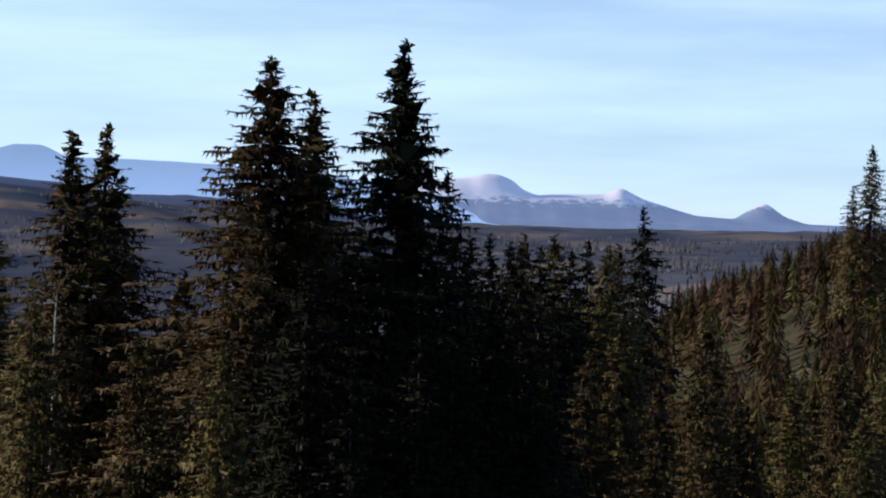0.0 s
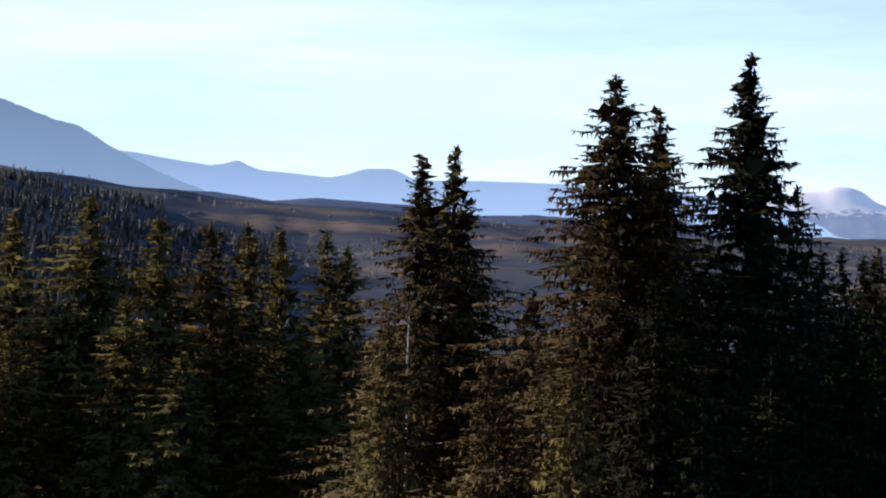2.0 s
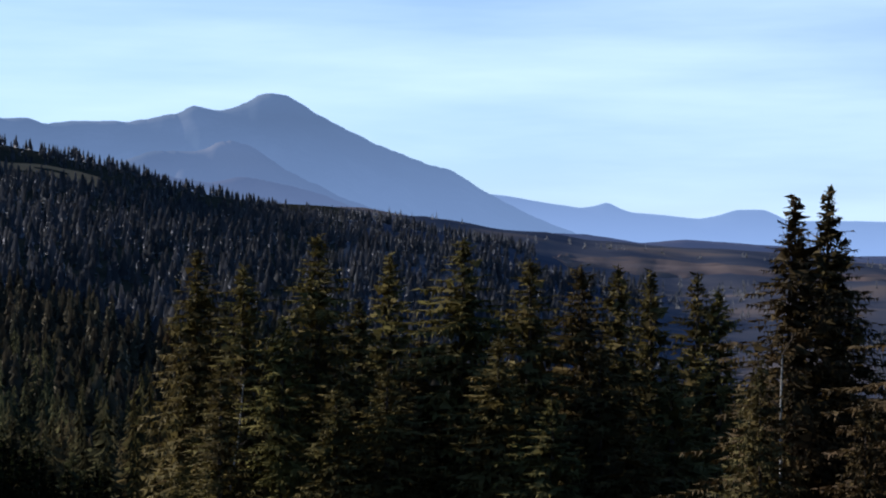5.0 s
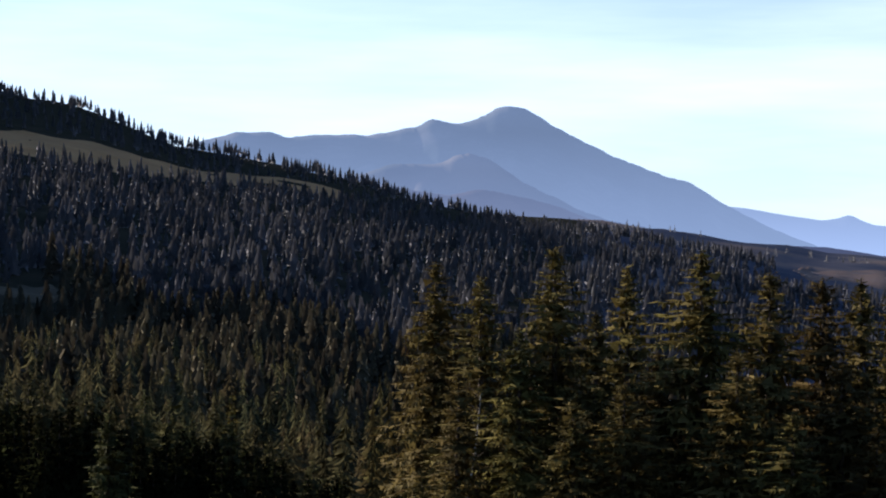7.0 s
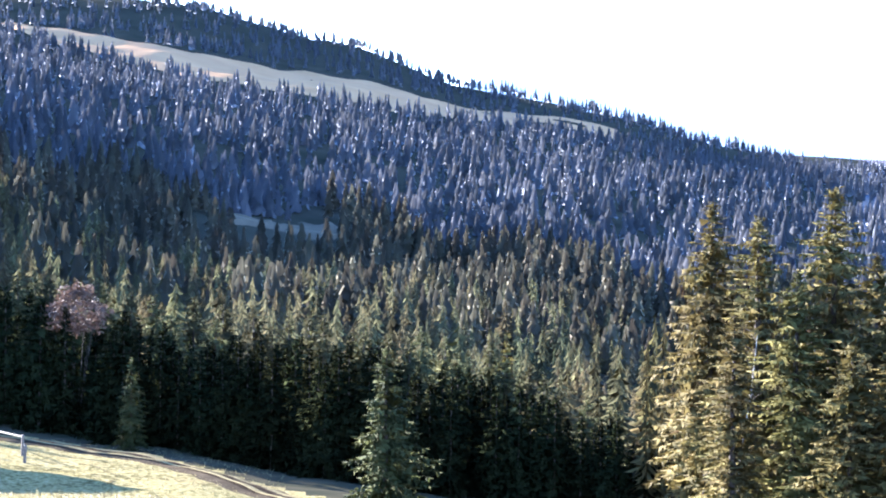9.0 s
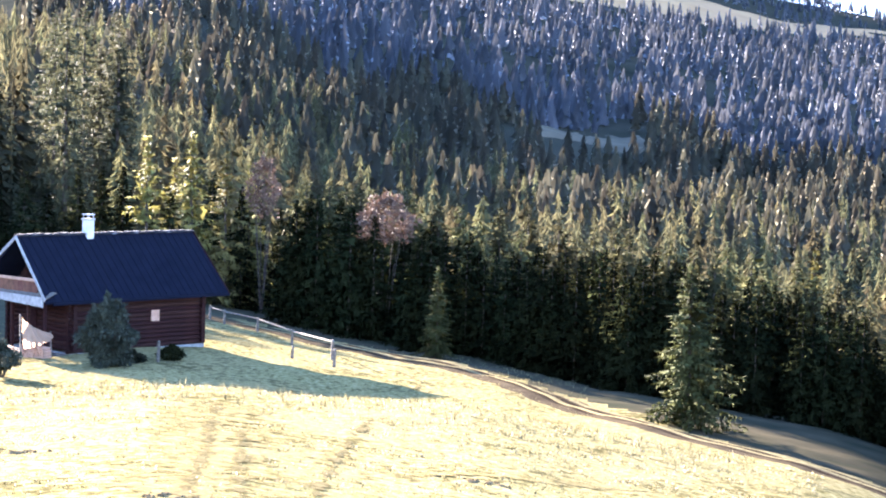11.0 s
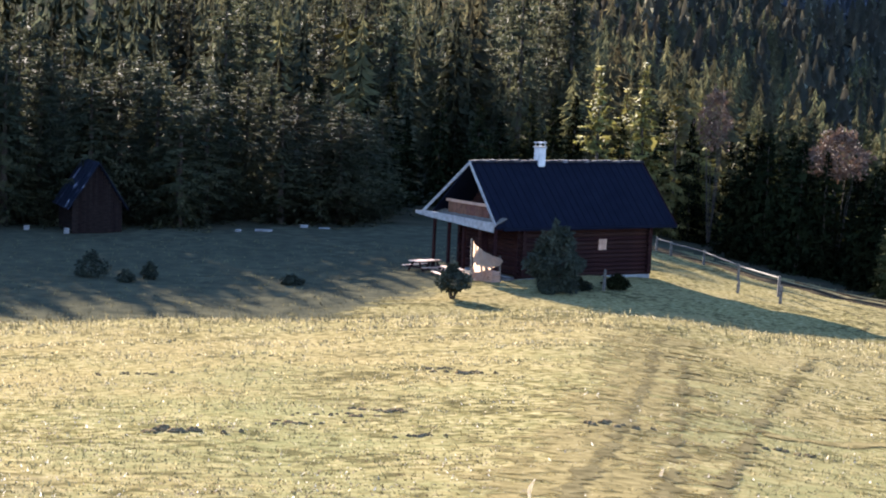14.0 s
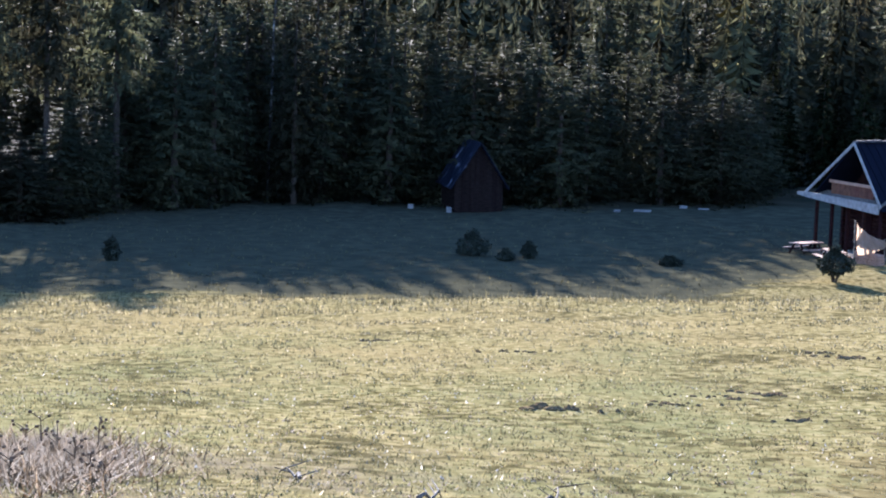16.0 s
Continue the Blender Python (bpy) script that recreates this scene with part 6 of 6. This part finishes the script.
# ---------------------------------------------------------------- round the cabin
def shrub(name, a, r_, h, w, mat, label, category, group, seed, n=5200, size=0.2, low=0.0):
    """A leafy bush: many small leaves round a few stems."""
    rng_ = np.random.default_rng(seed)
    x, y = polar(a, r_)
    ob = new(name)
    ob.location = (x, y, gz(x, y) - 0.05)
    bm = bmesh.new()
    for k in range(7):
        t = 2 * pi * k / 7
        pole(bm, (0.06 * cos(t), 0.06 * sin(t), 0), (w * 0.55 * cos(t), w * 0.55 * sin(t), h * (0.6 + 0.3 * (k % 3) / 2)), 0.045, 0.012, 6)
    part("stems", bm, BARK, ob)
    u = rng_.normal(0, 1, (n, 3))
    u /= np.linalg.norm(u, axis=1)[:, None]
    rad = rng_.uniform(0.35, 1.0, n) ** 0.45
    lump = 1 + 0.22 * np.sin(u[:, 0] * 5 + seed) * np.cos(u[:, 1] * 6) + 0.12 * np.sin(u[:, 2] * 9 + seed)
    taper = 1 - 0.62 * np.clip(u[:, 2], 0, 1) ** 0.8
    p = np.stack([u[:, 0] * w * rad * lump * taper, u[:, 1] * w * rad * lump * taper, h * 0.5 + u[:, 2] * h * 0.5 * rad * lump], 1)
    p[:, 2] = h * low + p[:, 2] * (1 - low)
    d = rng_.normal(0, 1, (n, 3)) + u * 0.8
    d /= np.linalg.norm(d, axis=1)[:, None]
    e = np.cross(d, rng_.normal(0, 1, (n, 3)))
    e /= np.linalg.norm(e, axis=1)[:, None]
    ln = size * rng_.uniform(0.6, 1.3, n)
    tri = np.stack([p - e * ln[:, None] * 0.35, p + e * ln[:, None] * 0.35, p + d * ln[:, None]], 1)
    tri[:, :, 2] = np.maximum(tri[:, :, 2], 0.02)
    tri_object("foliage", tri, mat, ob)
    return tagged(ob, label, category, group)


JUNIPER = material("juniper_needles", ((0.3, (0.018, 0.024, 0.016)), (0.7, (0.042, 0.05, 0.034))), scale=1.2, rough=0.9, through_light=0.1)
shrub("juniper_bush", 55.25, 94, 3.5, 1.35, JUNIPER, "tall dark evergreen bush in front of the cabin", "bush", "bushes in the hollow", 3, 7000)
shrub("bush", 53.4, 97, 0.8, 0.7, NEEDLE_YOUNG, "low grassy bush beside the stake", "bush", "bushes in the hollow", 4, 1600, 0.14)
shrub("bush", 54.6, 96, 0.7, 0.8, NEEDLE_DARK, "low dark bush beside the cabin path", "bush", "bushes in the hollow", 5, 1600, 0.14)
shrub("small_tree", 58.3, 90, 1.6, 0.85, JUNIPER, "small dark round-headed tree on the slope", "tree", "", 12, 2600, 0.14, low=0.22)
for a, r_, h, w in ((69.0, 97, 1.3, 0.9), (68.0, 95, 0.6, 0.45), (67.3, 96, 0.9, 0.4), (63.1, 95, 0.5, 0.6), (79.7, 92, 1.2, 0.4)):
    shrub("bush", a, r_, h, w, JUNIPER, "small dark bush in the shaded hollow", "bush", "bushes in the hollow", int(a), 1500, 0.14)
shrub("rowan_tree", 47.15, 127, EYE - 127 * tan(radians(1.87)) - gz(*polar(47.15, 127)), 1.9, ROWAN, "russet leafless deciduous tree among green spruces", "tree", "bare deciduous trees", 8, 2600, 0.24, low=0.66)
shrub("rowan_tree", 50.8, 137, EYE - 137 * tan(radians(0.8)) - gz(*polar(50.8, 137)), 1.3, ROWAN, "thin greyish leafless tree behind the cabin", "tree", "bare deciduous trees", 9, 1500, 0.22, low=0.6)


def canvas_shelter():
    """A pale tarpaulin slung from a frame beside the porch."""
    ob = new("canvas_awning")
    ob.matrix_world = CAB_M @ Matrix.Translation((-HALF - 1.4, -3.9, 0.1))
    tagged(ob, "pale sunlit canvas awning slung beside the porch", "awning")
    bm = bmesh.new()
    nx, ny = 16, 10
    grid = []
    for j in range(ny + 1):
        row = []
        for i in range(nx + 1):
            u, v = i / nx, j / ny
            low, high = 0.75 + 0.45 * u - 0.12 * sin(pi * u), 2.35 - 0.95 * u ** 0.8 - 0.1 * sin(pi * u)
            row.append(bm.verts.new((-0.8 + 1.8 * u, 0.3 * v + 0.07 * sin(i * 1.3 + j * 0.5), low + (high - low) * v)))
        grid.append(row)
    for j in range(ny):
        for i in range(nx):
            bm.faces.new((grid[j][i], grid[j][i + 1], grid[j + 1][i + 1], grid[j + 1][i]))
    part("canvas", bm, CANVAS, ob)
    for sx, sy, hh in ((-0.84, 0.32, 2.45), (0.98, 0.3, 1.5)):
        bm = bmesh.new()
        pole(bm, (sx, sy - 0.1, -0.3), (sx, sy, hh), 0.05, 0.04)
        part("pole", bm, GREYWOOD, ob)
canvas_shelter()


def bench_table(dx, dy, turn):
    ob = new("picnic_table")
    ob.matrix_world = CAB_M @ Matrix.Translation((-HALF - dx, dy, -0.05)) @ Matrix.Rotation(turn, 4, "Z")
    tagged(ob, "reddish wooden picnic table with benches by the porch", "table", "porch furniture")
    for nm, w, yc, z in (("tabletop", 0.75, 0, 0.74), ("seat", 0.26, -0.75, 0.45), ("seat", 0.26, 0.75, 0.45)):
        bm = bmesh.new()
        m_ = max(2, int(w / 0.13))
        for k in range(m_):
            box(bm, (1.8, w / m_ - 0.01, 0.04), (0, yc - w / 2 + (k + 0.5) * w / m_, z))
        part(nm, bm, PALEWOOD, ob)
    for sx in (-0.65, 0.65):
        bm = bmesh.new()
        beam(bm, (sx, -0.7, 0), (sx, -0.2, 0.72), 0.06, 0.09)
        beam(bm, (sx, 0.7, 0), (sx, 0.2, 0.72), 0.06, 0.09)
        beam(bm, (sx, -0.9, 0.42), (sx, 0.9, 0.42), 0.06, 0.09)
        part("leg", bm, LOGS, ob)


bench_table(1.0, 2.4, 0.2)
bench_table(1.5, -0.9, 1.3)


def woodpile(dx, dy):
    ob = new("firewood_stack")
    ob.matrix_world = CAB_M @ Matrix.Translation((-HALF - dx, dy, 0))
    tagged(ob, "stack of split pale firewood by the porch", "firewood")
    rnd = random.Random(3)
    for row in range(6):
        for k in range(11):
            bm = bmesh.new()
            pole(bm, (-0.25, 0, 0), (0.25, 0, 0), 0.075 * rnd.uniform(0.8, 1.1), 0.07, 6)
            lg = part("billet", bm, PALEWOOD, ob)
            lg.location = (rnd.uniform(-0.04, 0.04), -0.85 + k * 0.165 + (row % 2) * 0.08, 0.08 + row * 0.14)


woodpile(0.9, -3.1)


# ---------------------------------------------------------------- hut in the shade of the forest
# near-black wall colour: the forest's shade is put into the boards
DARKWOOD = material("shade_darkened_boards", ((0.3, (0.008, 0.006, 0.006)), (0.7, (0.022, 0.014, 0.012))), scale=3, rough=0.9, bump=0.3, rand=0.2, spec=0.03, stretch_to=(0.3, 1, 4))
# bluish tin; the pale stop paints sunlit patches on the roof
TIN = material("sun_patched_tin", ((0.5, (0.006, 0.008, 0.016)), (0.6, (0.014, 0.018, 0.034)), (0.68, (0.16, 0.17, 0.20))), scale=1.1, rough=0.6, spec=0.1)


def hut():
    ob = new("hut")
    x, y = polar(69.08, 123)
    ob.matrix_world = Matrix.Translation((x, y, gz(x, y) - 0.1)) @ Matrix.Rotation(radians(69.08 - 90 + 12), 4, "Z")
    tagged(ob, "small dark wooden hut with bluish roof under the trees", "hut")
    hx, hy, ev, rd = 2.1, 1.5, 1.6, 4.5
    for nm, sy in (("wall_front", -1), ("wall_back", 1)):
        wall = new(nm)
        wall.parent = ob
        for k in range(8):
            bm = bmesh.new()
            box(bm, (2 * hx, 0.12, 0.27), (0, sy * hy, 0.15 + k * 0.275))
            part("log", bm, DARKWOOD, wall)
    for sx in (-1, 1):
        gab = new("gable")
        gab.parent = ob
        for k in range(18):
            yy = -hy + (k + 0.5) * 2 * hy / 18
            top = rd - 0.12 - abs(yy) * (rd - ev) / (hy + 0.4)
            bm = bmesh.new()
            box(bm, (0.06 + 0.01 * (k % 2), 2 * hy / 18 - 0.012, top), (sx * hx, yy, top / 2))
            part("board", bm, DARKWOOD, gab)
    ang = atan2(rd - ev, hy + 0.4)
    ln = sqrt((rd - ev) ** 2 + (hy + 0.4) ** 2)
    for sy in (-1, 1):
        slope = new("roof_slope")
        slope.parent = ob
        rot = Matrix.Rotation(sy * -ang, 3, "X")
        for k in range(11):
            bm = bmesh.new()
            box(bm, ((2 * hx + 0.8) / 11 - 0.02, ln, 0.06 + 0.015 * (k % 2)), (-hx - 0.4 + (k + 0.5) * (2 * hx + 0.8) / 11, sy * (hy + 0.4) / 2, (rd + ev) / 2 + 0.02), rot)
            part("sheet", bm, TIN, slope)
    bm = bmesh.new()
    for k in range(5):
        box(bm, (0.05, 0.18, 1.9), (hx + 0.05, -0.36 + k * 0.185, 0.95))
    part("door", bm, DARKWOOD, ob)


hut()


def plank_stack(a, r_, turn, length, count):
    ob = new("board_stack")
    x, y = polar(a, r_)
    ob.matrix_world = Matrix.Translation((x, y, gz(x, y))) @ Matrix.Rotation(turn, 4, "Z")
    tagged(ob, "stack of pale sawn boards at the forest edge", "boards", "board stacks")
    for k in range(count):
        bm = bmesh.new()
        box(bm, (length, 0.2, 0.03), (0.02 * (k % 3), 0.02 * (k % 2), 0.03 + 0.05 * k))
        part("board", bm, WHITE, ob)


for a, r_, turn, length, count in ((70.9, 123.5, 1.2, 0.35, 6), (69.75, 120.5, 1.0, 0.3, 7), (64.75, 123.5, 1.15, 0.4, 3), (64.0, 123.5, 1.1, 1.1, 3), (62.8, 127, 1.1, 0.5, 4), (62.2, 127, 1.1, 0.7, 2)):
    plank_stack(a, r_, turn, length, count)


# leaning birch in the row of slender spruces
def birch(a, r_, h, lean, seed, label, bark=None):
    x, y = polar(a, r_)
    z = gz(x, y)
    ob = new("birch_tree")
    ob.location = (x, y, z - 0.2)
    rnd = random.Random(seed)
    right = Vector((cos(radians(a)), sin(radians(a)), 0))
    bm = bmesh.new()
    prev = Vector((0, 0, 0))
    for k in range(1, 9):
        q = k / 8
        p = right * (lean * h * q) + Vector((rnd.uniform(-0.06, 0.06), rnd.uniform(-0.06, 0.06), h * q))
        pole(bm, prev, p, 0.10 * (1 - q * 0.8) + 0.02, 0.10 * (1 - (q + 0.125) * 0.8) + 0.02, 8)
        prev = p
    part("trunk", bm, bark or BIRCH, ob, "white birch bark")
    for k in range(22):
        bm = bmesh.new()
        q = rnd.uniform(0.35, 1.0)
        p = right * (lean * h * q) + Vector((0, 0, h * q))
        t = rnd.uniform(0, 2 * pi)
        e = p + Vector((cos(t), sin(t), 0.8)) * rnd.uniform(0.5, 1.5) * (1.2 - q * 0.6)
        pole(bm, p, e, 0.025, 0.006, 5)
        for m_ in range(3):
            t2 = t + rnd.uniform(-0.7, 0.7)
            s = p.lerp(e, rnd.uniform(0.4, 1))
            pole(bm, s, s + Vector((cos(t2), sin(t2), 0.2)) * rnd.uniform(0.2, 0.6), 0.01, 0.004, 4)
        part("limb", bm, BARK, ob)
    return tagged(ob, label, "tree", "birches")


birch(28.0, 87, 12.0, 0.11, 3, "slender leaning white-barked birch between spruces")
birch(11.55, 64.5, 15.0, 0.02, 5, "thin white-barked birch among spruces")
birch(75.15, 128.5, 16.0, 0.02, 7, "birch at the forest edge with sun dapples painted on its trunk", SUN_DAPPLED)
